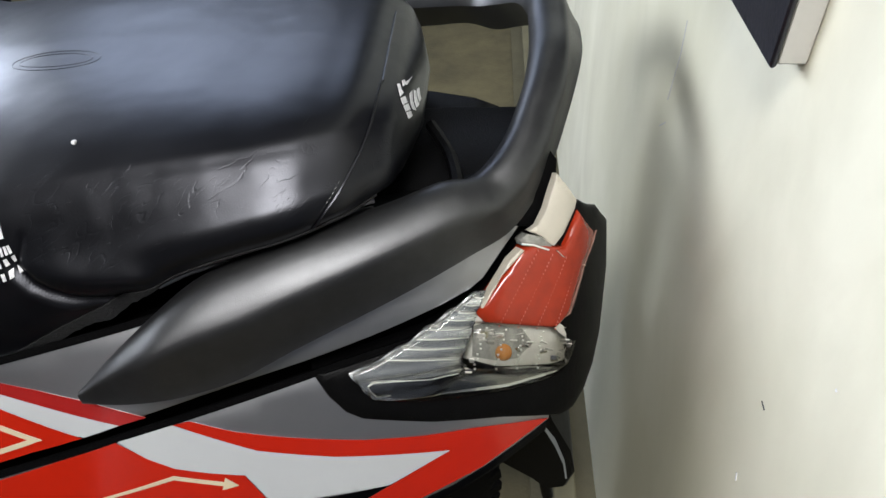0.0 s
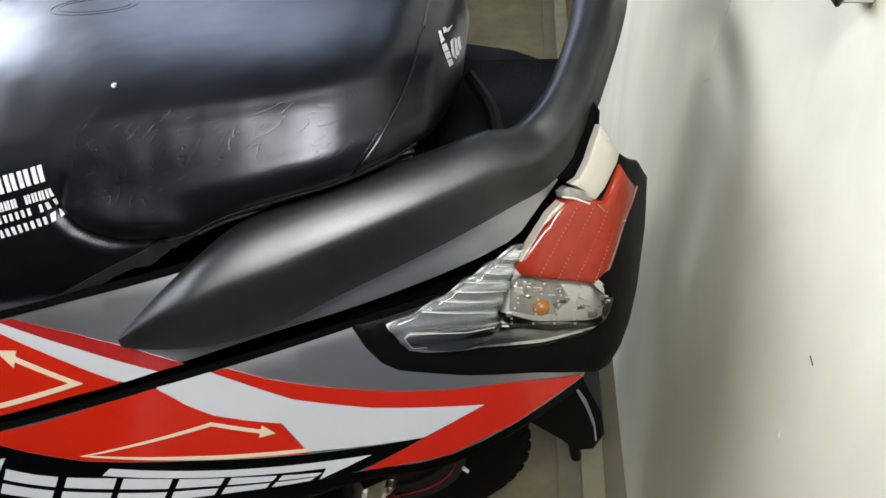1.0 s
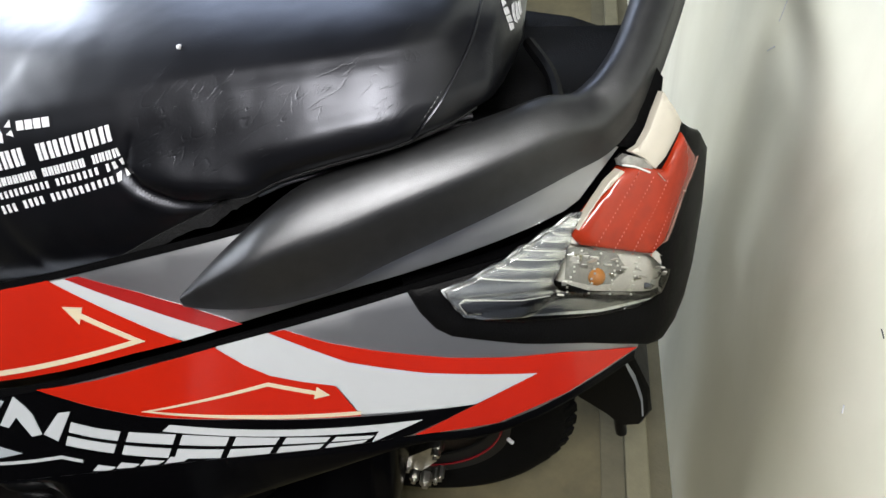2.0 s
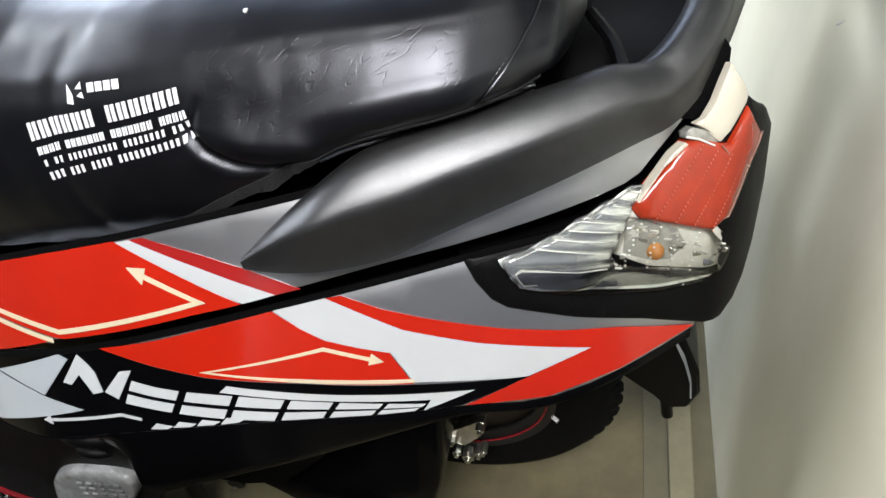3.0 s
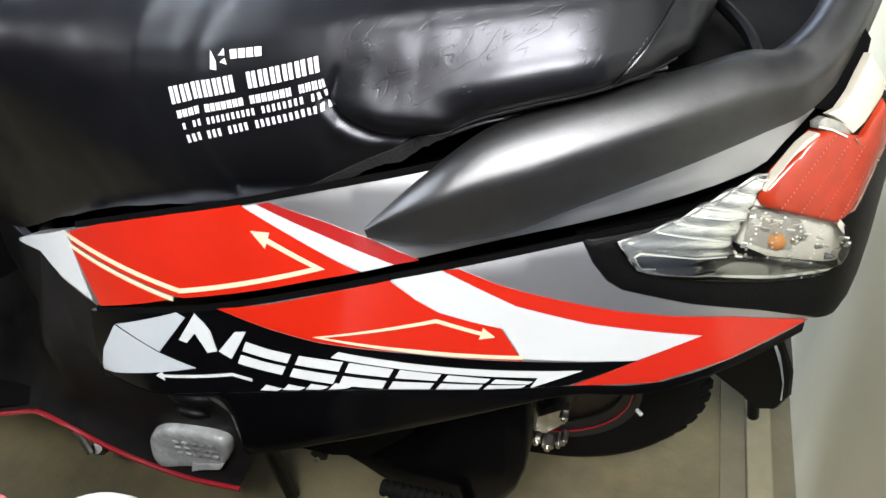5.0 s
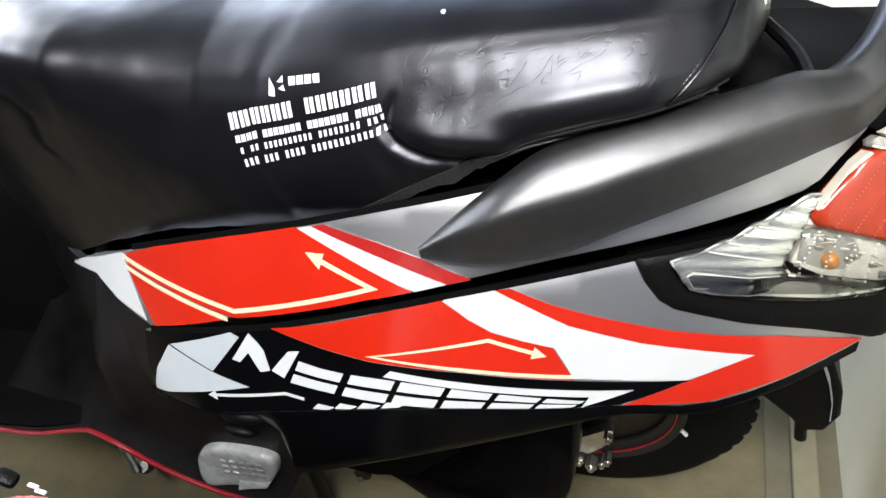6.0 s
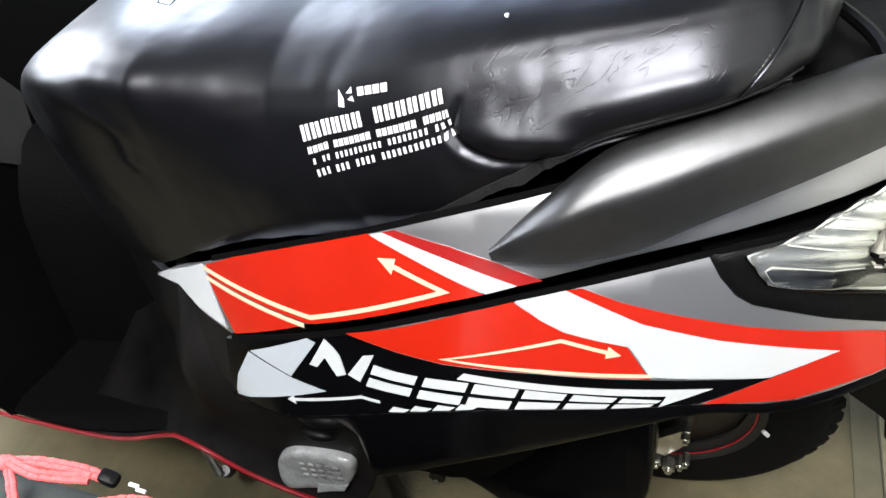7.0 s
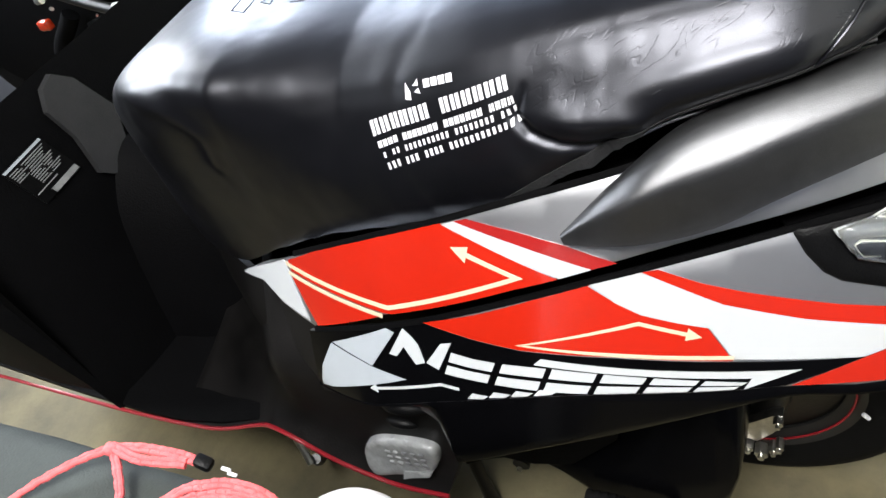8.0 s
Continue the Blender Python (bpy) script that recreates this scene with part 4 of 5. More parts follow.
# piping seam near the back, over the side and the top, stitches along it
seam_x = curve([(0.735, -0.092), (0.750, -0.0795), (0.762, -0.068), (0.785, -0.050), (0.800, -0.0440)])
seam_pts = []
for h in [0.02 + 0.034 * i for i in range(29)]:
    z = 0.737 + 0.0635 * h
    x = seam_x(z)
    seam_pts.append(on(seat_y, x, min(z, seat_top(x) - 0.0012), 0.0008))
for h in range(1, 15):
    seam_pts.append(on_top(-0.0440 - 0.0012 * h / 14, seam_pts[28].y + (YS + 0.06 - seam_pts[28].y) * h / 14, 0.0008))
part("seam", tube(smooth_path(seam_pts, 2), 0.0011, 6), "leather", seat, "raised seam round the back of the seat")
for k in range(2, 13):
    a, b = seam_pts[k], seam_pts[k + 1]
    for s in (0.5,):
        p = a.lerp(b, s) + Vector((-0.004, -0.0008, 0.0006))
        part("stitch", tube([p - (b - a).normalized() * 0.0011, p + (b - a).normalized() * 0.0011], 0.0005, 5), "rail", seat)


def on_seat(poly, material, name="print_bar", off=0.0006, label="", step=0.008):
    return part(name, shell(poly, seat_y, off, 0.0005, 0, 0, step), material, seat, label)


# raised outlines pressed into the cover, and short creases on the pillion side
for a, b in ((0.041, 0.016), (0.034, 0.011)):
    part("pressed_line", tube([on_top(-0.337 + a * math.cos(q), 0.565 + b * math.sin(q)) for q in [2 * math.pi * k / 32 for k in range(32)]], 0.0004, 6, True), "leather", seat, "raised oval pressed into the cover")
for pts in ([(-0.6818, 0.5373), (-0.6794, 0.5062), (-0.6582, 0.5004), (-0.6609, 0.5356)], [(-0.6478, 0.5209), (-0.6343, 0.5341), (-0.6314, 0.5158), (-0.6478, 0.5209)], [(-0.6061, 0.5189), (-0.5880, 0.5192), (-0.5911, 0.5308)]):
    part("pressed_line", tube([on_top(x, y) for x, y in pts], 0.0008, 6), "leather", seat, "raised angular outline pressed into the cover")
rnd = random.Random(4)
CREASES = [(-0.2342, 0.7605, -0.2349, 0.7472), (-0.1769, 0.7738, -0.1754, 0.7606), (-0.1562, 0.7787, -0.1586, 0.7715), (-0.1653, 0.7747, -0.1550, 0.7804), (-0.2047, 0.7528, -0.2202, 0.7419), (-0.1807, 0.7792, -0.1926, 0.7722), (-0.0982, 0.7971, -0.0922, 0.8007), (-0.3034, 0.7748, -0.3109, 0.7713), (-0.1513, 0.7765, -0.1456, 0.7800), (-0.2138, 0.7672, -0.2255, 0.7608)]
for k in range(24):
    x, z = rnd.uniform(-0.28, -0.09), rnd.uniform(0.738, 0.785)
    s = rnd.uniform(0.4, 1.2)
    CREASES.append((x, z, x - s * rnd.uniform(0.003, 0.011), z - s * rnd.uniform(0.002, 0.007)))
for xa, za, xb, zb in CREASES:
    pts = [on(seat_y, xa + (xb - xa) * q / 4 + 0.0005 * math.sin(q * 2.1), za + (zb - za) * q / 4, -0.0003) for q in range(5)]
    part("crease", tube(pts, [0.0002, 0.0004, 0.0005, 0.0004, 0.0002], 6), "leather", seat)

# dealer's print: a mark, a heading and three rows, all as plain bars
def print_row(a, b, h0, h1, words, gap=0.3, strokes=1, label="white print drawn as plain bars"):
    """One row of small upright bars from a to b, h0 high at its start and h1 at its end; words: how many bars each, None a space."""
    cells = []
    for w in words:
        cells += [1] * w + [0]
    cells = cells[:-1]
    bms, n = [], len(cells)
    for i, c in enumerate(cells):
        if not c:
            continue
        cell = (1 - gap) / strokes
        for k in range(strokes):
            s0 = (i + gap / 2 + cell * k * 1.12) / n
            s1 = s0 + cell * (0.78 if strokes > 1 else 1.0) / n
            q = []
            for s, up in ((s0, 0), (s1, 0), (s1, 1), (s0, 1)):
                h = (h0 + (h1 - h0) * s) * up
                q.append((a[0] + (b[0] - a[0]) * s - 0.25 * h, a[1] + (b[1] - a[1]) * s + h))
            bms.append(shell(q, seat_y, 0.0010, 0.0005, 0, 0, 0.005))
    return part("print_line", join(*bms), "print", seat, label)


print_row((-0.4605, 0.7060), (-0.3150, 0.7450), 0.0128, 0.0098, (6, 6), 0.18, 2)
print_row((-0.4550, 0.6962), (-0.3112, 0.7350), 0.0056, 0.0056, (4, 7, 7, 4), 0.2, 2)
print_row((-0.4508, 0.6878), (-0.3086, 0.7286), 0.0048, 0.0048, (1, 2, 10, 8, 3), 0.52)
print_row((-0.4475, 0.6770), (-0.3054, 0.7208), 0.0062, 0.0050, (3, 3, 4, 13), 0.5)
print_row((-0.4000, 0.7450), (-0.3685, 0.7505), 0.0055, 0.0055, (4,), 0.2)
for q in ([(-0.4193, 0.7365), (-0.4131, 0.7365), (-0.4140, 0.7420), (-0.4205, 0.7480)], [(-0.4100, 0.7420), (-0.4030, 0.7412), (-0.4055, 0.7450)], [(-0.4120, 0.7460), (-0.4070, 0.7510), (-0.4060, 0.7465)]):
    on_seat(q, "print", "print_mark", 0.0006, "white mark of plain shapes")


# print on the rounded back of the seat
for q in ([(-0.0337, 0.7889), (-0.0319, 0.7874), (-0.0283, 0.7826), (-0.0303, 0.7845)],
          [(-0.0308, 0.7865), (-0.0291, 0.7846), (-0.0277, 0.7826), (-0.0294, 0.7845)],
          [(-0.0288, 0.7841), (-0.0257, 0.7798), (-0.0245, 0.7778), (-0.0269, 0.7814)],
          [(-0.03, 0.7839), (-0.0272, 0.7808), (-0.0252, 0.7768), (-0.0279, 0.7803)],
          [(-0.0275, 0.7796), (-0.0247, 0.7758), (-0.0229, 0.7712), (-0.0256, 0.7752)],
          [(-0.0252, 0.7743), (-0.0225, 0.7699), (-0.0212, 0.7653), (-0.0235, 0.7688)],
          [(-0.0244, 0.7767), (-0.023, 0.7744), (-0.0192, 0.7633), (-0.0215, 0.7685)],
          [(-0.022, 0.7725), (-0.0205, 0.7693), (-0.0175, 0.7611), (-0.0191, 0.7638)],
          [(-0.02, 0.7683), (-0.0188, 0.7657), (-0.0166, 0.7601), (-0.0174, 0.7614)]):
    on_seat(q, "print", "print_bar", 0.001, "white print drawn as plain bars", 0.004)
speck = bmesh.new()
bmesh.ops.create_icosphere(speck, subdivisions=2, radius=0.0022)
for v in speck.verts:
    v.co += 0.0012 * noise.noise_vector(v.co * 300)
bmesh.ops.translate(speck, verts=speck.verts, vec=on_top(-0.271, 0.448, 0.0008))
# hem tape under the cover, with its frayed edge
hem = []
for i in range(100):
    x = -0.46 + 0.0042 * i
    z = seat_hem(x) - 0.002
    y = seat_y(x, z + 0.003)
    w = (0.011 + 0.006 * noise.noise(Vector((x * 30, 0, 5))) + 0.002 * noise.noise(Vector((x * 160, 0, 9)))) * min(1.0, 0.08 + (x + 0.46) / 0.06, max(0.1, (-0.20 - x) / 0.03))
    hem.append([Vector((x, y - 0.001, z + 0.002)), Vector((x, y + 0.001, z - w)), Vector((x, y + 0.004, z - w)), Vector((x, y + 0.004, z + 0.002))])
part("hem", loft(hem), "hemcloth", seat, "frayed black hem tape")
part("seat_base", loft([[Vector((x, YS + s * seat_half(x) * (0.96 if x < -0.30 else 0.90), seat_hem(x) - d)) for s, d in ((-1, 0.0), (-0.97, 0.014), (0.97, 0.014), (1, 0.0))] for x in np.linspace(-0.60, -0.03, 20)]), "black", scooter, "glossy black seat base")

# ---- wheel, drive and lower parts ----
AX = (-0.160, 0.509, 0.231)
prof = [(-0.046, 0.150), (-0.050, 0.170), (-0.049, 0.197), (-0.041, 0.216), (-0.022, 0.227), (0, 0.231), (0.022, 0.227), (0.041, 0.216), (0.049, 0.197), (0.050, 0.170), (0.046, 0.150), (0.03, 0.145), (-0.03, 0.145), (-0.046, 0.150)]
wheel = part("wheel", lathe([(-0.034, 0.128), (-0.046, 0.150), (-0.040, 0.146), (-0.02, 0.125), (0.02, 0.125), (0.040, 0.146), (0.046, 0.150)], AX), "rim", scooter, "black rear wheel")
part("tyre", lathe(prof, AX, 72), "rubber", wheel, "black treaded tyre")
for k in range(48):
    a = 2 * math.pi * k / 48
    for s in (-1, 1):
        b = block((-0.009, -0.014, -0.004), (0.009, 0.014, 0.003), 0.001, 1)
        m = Matrix.Translation(Vector(AX)) @ Matrix.Rotation(-a, 4, "Y") @ Matrix.Translation((0.2215, s * 0.031, 0)) @ Matrix.Rotation(s * radians(52), 4, "Z") @ Matrix.Rotation(radians(90), 4, "Y")
        part("tread_block", turned(b, m), "rubber", wheel)
part("rim_stripe", tube([(AX[0] + 0.138 * math.cos(a), AX[1] - 0.043, AX[2] + 0.138 * math.sin(a)) for a in [2 * math.pi * k / 60 for k in range(60)]], 0.0018, 6, True), "darkred", wheel, "thin red rim stripe")
part("hub", lathe([(-0.06, 0.0), (-0.06, 0.03), (-0.045, 0.05), (-0.03, 0.128), (0.03, 0.128), (0.05, 0.04), (0.05, 0.0)], AX, 32), "iron", wheel, "black hub")

# transmission case, kick lever and its rubber
case_ = []
for x, zc, h, y0 in [(-0.44, 0.215, 0.022, 0.350), (-0.41, 0.218, 0.040, 0.335), (-0.36, 0.220, 0.062, 0.325), (-0.32, 0.208, 0.090, 0.320), (-0.285, 0.212, 0.114, 0.318), (-0.23, 0.222, 0.130, 0.317), (-0.19, 0.234, 0.128, 0.317), (-0.165, 0.252, 0.112, 0.318), (-0.148, 0.275, 0.092, 0.322), (-0.139, 0.292, 0.072, 0.332), (-0.135, 0.30, 0.055, 0.36)]:
    case_.append([Vector((x, y0 + a * 0.20, zc + b * h)) for a, b in ((0.06, -0.93), (0.0, -0.78), (-0.03, -0.5), (0.02, -0.1), (0.10, 0.35), (0.19, 0.7), (0.32, 0.98), (0.6, 1), (1, 0.9), (1, -0.9), (0.5, -1), (0.16, -0.98))])
engine = part("drive_case", loft(case_), "black", scooter, "gloss black drive case", 60)
part("case_lug", tube([(-0.420, 0.322, 0.170), (-0.420, 0.38, 0.170)], 0.012, 16), "iron", engine)
for p in ((-0.420, 0.318, 0.170), (-0.398, 0.326, 0.190), (-0.432, 0.330, 0.195)):
    part("bolt", tube([p, (p[0], p[1] - 0.004, p[2])], 0.0038, 6), "metal", engine)
# added black plate that fills the dark gap under the lower cover
plate = [(-0.468, 0.328), (-0.492, 0.243), (-0.507, 0.149), (-0.471, 0.178), (-0.436, 0.199), (-0.391, 0.199), (-0.335, 0.222), (-0.267, 0.309), (-0.255, 0.401)]
part("fill_plate", loft([[Vector((x, 0.315 + q, z)) for x, z in plate] for q in (0.0, 0.05)]), "mat", scooter, "black plate added under the lower cover")
part("case_arm", tube(smooth_path([(-0.420, 0.345, 0.170), (-0.385, 0.340, 0.176), (-0.350, 0.335, 0.165)], 5), 0.010, 10), "iron", engine, "black arm of the drive case")
part("engine_block", block((-0.47, 0.43, 0.20), (-0.20, 0.72, 0.47), 0.02, 2), "iron", scooter, "dark engine block")
kick = part("kick_lever", tube(smooth_path([(-0.222, 0.296, 0.174), (-0.212, 0.300, 0.150), (-0.190, 0.308, 0.105)], 5), 0.008, 10), "iron", scooter, "black kick lever")
part("kick_rubber", tube([(-0.220, 0.296, 0.175), (-0.320, 0.296, 0.178)], 0.0095, 12), "rubber", kick, "ribbed rubber kick pad")
for k in range(9):
    x = -0.318 + 0.0105 * k
    part("rib", tube([(x, 0.296, 0.1778), (x + 0.005, 0.296, 0.1776)], 0.0112, 10), "rubber", kick)

# shock mount and its nuts
mount = part("shock_mount", loft([[Vector((x, 0.424, z0)), Vector((x, 0.424, z1)), Vector((x, 0.436, z1)), Vector((x, 0.436, z0))] for x, z0, z1 in [(-0.148, 0.172, 0.196), (-0.128, 0.164, 0.214), (-0.110, 0.190, 0.232), (-0.099, 0.212, 0.236)]]), "metal", scooter, "zinc plated shock mount")
for p, r in (((-0.138, 0.420, 0.152), 0.0065), ((-0.122, 0.416, 0.150), 0.0085), ((-0.108, 0.420, 0.156), 0.0060), ((-0.101, 0.420, 0.166), 0.0050), ((-0.104, 0.418, 0.228), 0.0060), ((-0.143, 0.420, 0.184), 0.0055)):
    nut = part("nut", tube([(p[0], p[1] - 0.004, p[2]), (p[0], p[1] + 0.012, p[2])], r, 6), "metal", mount)
    part("bolt_end", tube([(p[0], p[1] - 0.009, p[2]), (p[0], p[1] + 0.002, p[2])], r * 0.5, 10), "metal", mount)
part("shock", tube([(-0.12, 0.455, 0.18), (-0.06, 0.46, 0.50)], 0.020, 16), "iron", scooter, "black shock absorber")
part("valve", tube([(AX[0] + 0.146, AX[1] - 0.052, AX[2] - 0.018), (AX[0] + 0.153, AX[1] - 0.054, AX[2] - 0.024)], 0.0028, 8), "print", wheel, "pale valve cap")

# rear mudguard with number plate holder and its pale edge
prof_g = [(0.050, 0.300), (0.065, 0.273), (0.119, 0.224), (0.126, 0.215), (0.142, 0.200), (0.161, 0.206), (0.169, 0.241), (0.159, 0.290), (0.130, 0.357), (0.110, 0.43), (0.05, 0.44)]
guard = part("mudguard", loft([[Vector((x + dx, y, z)) for x, z in prof_g] for y, dx in ((0.500, -0.004), (0.503, 0.0), (0.600, 0.0), (0.603, -0.004))]), "dull", scooter, "dull black rear mudguard", 30)
part("plate_edge", loft([[Vector((x, y, z)), Vector((x + 0.002, y + w, z)), Vector((x + 0.003, y + w, z - 0.004)), Vector((x + 0.001, y, z - 0.004))] for x, y, z, w in [(0.120, 0.492, 0.355, 0.002), (0.136, 0.492, 0.318, 0.009), (0.150, 0.493, 0.275, 0.008), (0.156, 0.494, 0.240, 0.001)]]), "silverwhite", guard, "silvery plate edge")
part("guard_tab", tube([(0.131, 0.508, 0.215), (0.139, 0.506, 0.172)], 0.008, 10), "dull", guard)

# foot fairing, red trim, folded foot rest
fair_low = curve([(-1.45, 0.262), (-1.24, 0.250), (-1.05, 0.240), (-0.95, 0.243), (-0.85, 0.256), (-0.79, 0.272), (-0.75, 0.288), (-0.706, 0.283), (-0.65, 0.243), (-0.57, 0.211), (-0.485, 0.214)])


def fair_y(x, z):
    """The foot fairing: its lip stands out at the pinstripe, the rest lies further in."""
    up = max(0.0, z - fair_low(x))
    lip = 0.240 + 0.012 * math.exp(-(((x + 0.78) / 0.06) ** 2))
    return lip + 0.034 * (1 - math.exp(-up / 0.020)) + max(0.0, -x - 0.70) * 1.2 * min(1.0, up / 0.14) + 0.10 * max(0.0, up - 0.10) + 0.6 * max(0.0, z - 0.40)


poly = [(x, fair_low(x)) for x in np.linspace(-0.96, -0.488, 20)] + [(-0.472, 0.245), (-0.455, 0.295), (-0.440, 0.35), (-0.43, 0.40), (-0.45, 0.43), (-0.58, 0.44), (-0.60, 0.485), (-0.66, 0.50), (-0.76, 0.51), (-0.84, 0.46), (-0.92, 0.36)]
fairing = part("foot_fairing", shell(poly, fair_y, 0.0, 0.012, 0.002, 0, 0.016), "dusty", scooter, "dull black rear foot fairing")
trim_pts = [(x, fair_y(x, fair_low(x)) - 0.001, fair_low(x)) for x in np.linspace(-1.42, -0.485, 60)]
part("trim_strip", tube(trim_pts, 0.0034, 8), "darkred", fairing, "dark red pinstripe along the foot board edge")
rest = part("foot_rest", shell(rounded([(-0.610, 0.230), (-0.612, 0.252), (-0.602, 0.270), (-0.575, 0.288), (-0.508, 0.299), (-0.487, 0.292), (-0.492, 0.262), (-0.506, 0.234), (-0.546, 0.220), (-0.594, 0.217)]), fair_y, 0.012, 0.012, 0.005, 0.004, 0.006), "wrap", scooter, "folded foot rest in clouded plastic wrap")
for k in range(5):
    for j in range(3):
        x, z = -0.565 + 0.0135 * k, 0.245 + 0.0125 * j + 0.0022 * k
        part("tread_pad", turned(block((-0.0042, -0.002, -0.0030), (0.0042, 0.002, 0.0030), 0.0012, 1), Matrix.Translation(on(fair_y, x, z, 0.0158))), "padgrey" if k > 1 else "wrap", rest)
part("flap", shell([(-0.550, 0.217), (-0.508, 0.230), (-0.504, 0.240), (-0.550, 0.230)], fair_y, 0.016, 0.006, 0.001, 0, 0.01), "wrap", rest, "loose flap of plastic wrap")

# foot board, centre tunnel and inner leg shield
boards = []
for x, y0, z in [(-1.62, 0.31, 0.275), (-1.46, 0.262, 0.262), (-1.24, 0.252, 0.250), (-1.05, 0.246, 0.242), (-0.95, 0.244, 0.246), (-0.86, 0.250, 0.258), (-0.78, 0.262, 0.275)]:
    boards.append([Vector((x, y0, z - 0.012)), Vector((x, y0 - 0.002, z + 0.004)), Vector((x, y0 + 0.02, z + 0.014)), Vector((x, YC, z + 0.016)), Vector((x, 2 * YC - y0 - 0.02, z + 0.014)), Vector((x, 2 * YC - y0, z + 0.004)), Vector((x, 2 * YC - y0, z - 0.012))])
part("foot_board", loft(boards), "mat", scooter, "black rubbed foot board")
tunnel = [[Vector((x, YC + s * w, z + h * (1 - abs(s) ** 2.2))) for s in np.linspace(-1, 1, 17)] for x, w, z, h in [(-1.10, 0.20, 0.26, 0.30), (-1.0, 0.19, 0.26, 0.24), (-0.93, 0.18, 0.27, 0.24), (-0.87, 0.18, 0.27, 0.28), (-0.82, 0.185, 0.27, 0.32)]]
# added black plate that hides the bright board front and the floor
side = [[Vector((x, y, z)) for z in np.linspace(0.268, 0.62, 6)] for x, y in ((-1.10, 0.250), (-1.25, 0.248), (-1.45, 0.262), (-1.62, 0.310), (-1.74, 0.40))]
part("dark_side_plate", loft(side, False), "mat", scooter, "black plate added to keep the board front dark")
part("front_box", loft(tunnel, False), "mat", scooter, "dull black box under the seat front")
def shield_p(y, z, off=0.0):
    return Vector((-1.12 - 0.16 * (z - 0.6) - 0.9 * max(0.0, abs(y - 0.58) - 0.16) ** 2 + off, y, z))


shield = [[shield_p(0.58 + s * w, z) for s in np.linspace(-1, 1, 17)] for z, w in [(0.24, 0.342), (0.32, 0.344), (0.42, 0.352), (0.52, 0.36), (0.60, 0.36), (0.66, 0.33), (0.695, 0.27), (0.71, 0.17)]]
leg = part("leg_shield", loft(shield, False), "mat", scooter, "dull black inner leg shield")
part("glove_box", loft([[shield_p(y, z, d) for y, z in ((0.542, 0.699), (0.567, 0.675), (0.591, 0.603), (0.568, 0.559), (0.527, 0.509), (0.491, 0.546), (0.502, 0.609), (0.495, 0.662), (0.514, 0.69))] for d in (0.0, 0.012)]), "panelgrey", leg, "dark grey panel beside the seat front")


def label_quad(u0, u1, v0, v1, off):
    """A flat quad on the label's own skewed axes."""
    bm = bmesh.new()
    o, du, dv = Vector((0.379, 0.640)), Vector((0.081, 0.004)), Vector((0.016, -0.072))
    v = []
    for k in (off, off - 0.001):
        for u, w in ((u0, v0), (u1, v0), (u1, v1), (u0, v1)):
            q = o + du * u + dv * w
            v.append(bm.verts.new(shield_p(q.x, q.y, k)))
    for f in ((0, 1, 2, 3), (7, 6, 5, 4), (0, 4, 5, 1), (1, 5, 6, 2), (2, 6, 7, 3), (3, 7, 4, 0)):
        bm.faces.new([v[i] for i in f])
    return bm


paper = part("label", label_quad(0, 1, 0, 1, 0.003), "dull", leg, "black label with small pale print")
part("label_bar", label_quad(0.02, 0.98, 0.01, 0.06, 0.0045), "silverwhite", paper)
for k in range(11):
    u0 = 0.30 if k > 4 else 0.05
    for a, b in ((u0, u0 + 0.22 + 0.05 * (k % 3)), (u0 + 0.30 + 0.04 * (k % 2), 0.93 - 0.05 * (k % 4))):
        part("label_bar", label_quad(a, b, 0.12 + 0.052 * k, 0.136 + 0.052 * k, 0.0045), "wrap", paper)
part("label_bar", label_quad(0.05, 0.60, 0.74, 0.76, 0.0045), "wrap", paper)
part("label_bar", label_quad(0.30, 0.97, 0.86, 0.985, 0.0045), "wrap", paper)

# side stand, spring and stand rod
stand = part("side_stand", tube(smooth_path([(-0.80, 0.30, 0.215), (-0.79, 0.285, 0.16), (-0.775, 0.27, 0.125)], 4), 0.006, 8), "metal", scooter, "worn metal stand rod")
part("spring", tube([(-0.815 + 0.0006 * k, 0.300 + 0.006 * math.cos(k * 0.9), 0.20 - 0.0012 * k + 0.006 * math.sin(k * 0.9)) for k in range(60)], 0.0014, 5), "metal", stand)
part("pivot", tube([(-0.825, 0.29, 0.225), (-0.825, 0.32, 0.225)], 0.016, 14), "iron", stand)
part("stand_leg", tube(smooth_path([(-0.775, 0.28, 0.12), (-0.80, 0.30, 0.07), (-0.83, 0.34, 0.03), (-0.78, 0.36, 0.02), (-0.70, 0.34, 0.10)], 5), 0.009, 8), "iron", stand, "black stand leg")
part("main_stand", tube(smooth_path([(-0.515, 0.36, 0.23), (-0.515, 0.34, 0.12), (-0.50, 0.32, 0.01)], 4), 0.011, 10), "iron", scooter, "black main stand leg")

# front end: steering head, bars and wheel, mostly hidden
part("front_wheel", lathe(prof, (-1.42, 0.545, 0.231), 48), "rubber", scooter, "black front tyre")
part("front_apron", loft([[Vector((-1.24 - 0.16 * (z - 0.6) - 0.08 * (1 - abs(s) ** 2), 0.58 + s * w, z)) for s in np.linspace(-1, 1, 13)] for z, w in [(0.32, 0.22), (0.42, 0.25), (0.52, 0.24), (0.60, 0.18)]], False), "red", scooter, "red front apron")
part("handle_bar", tube(smooth_path([(-1.22, 0.22, 1.00), (-1.30, 0.36, 1.02), (-1.33, 0.545, 1.03), (-1.30, 0.73, 1.02), (-1.22, 0.87, 1.00)], 6), 0.015, 10), "iron", scooter, "black handle bar")
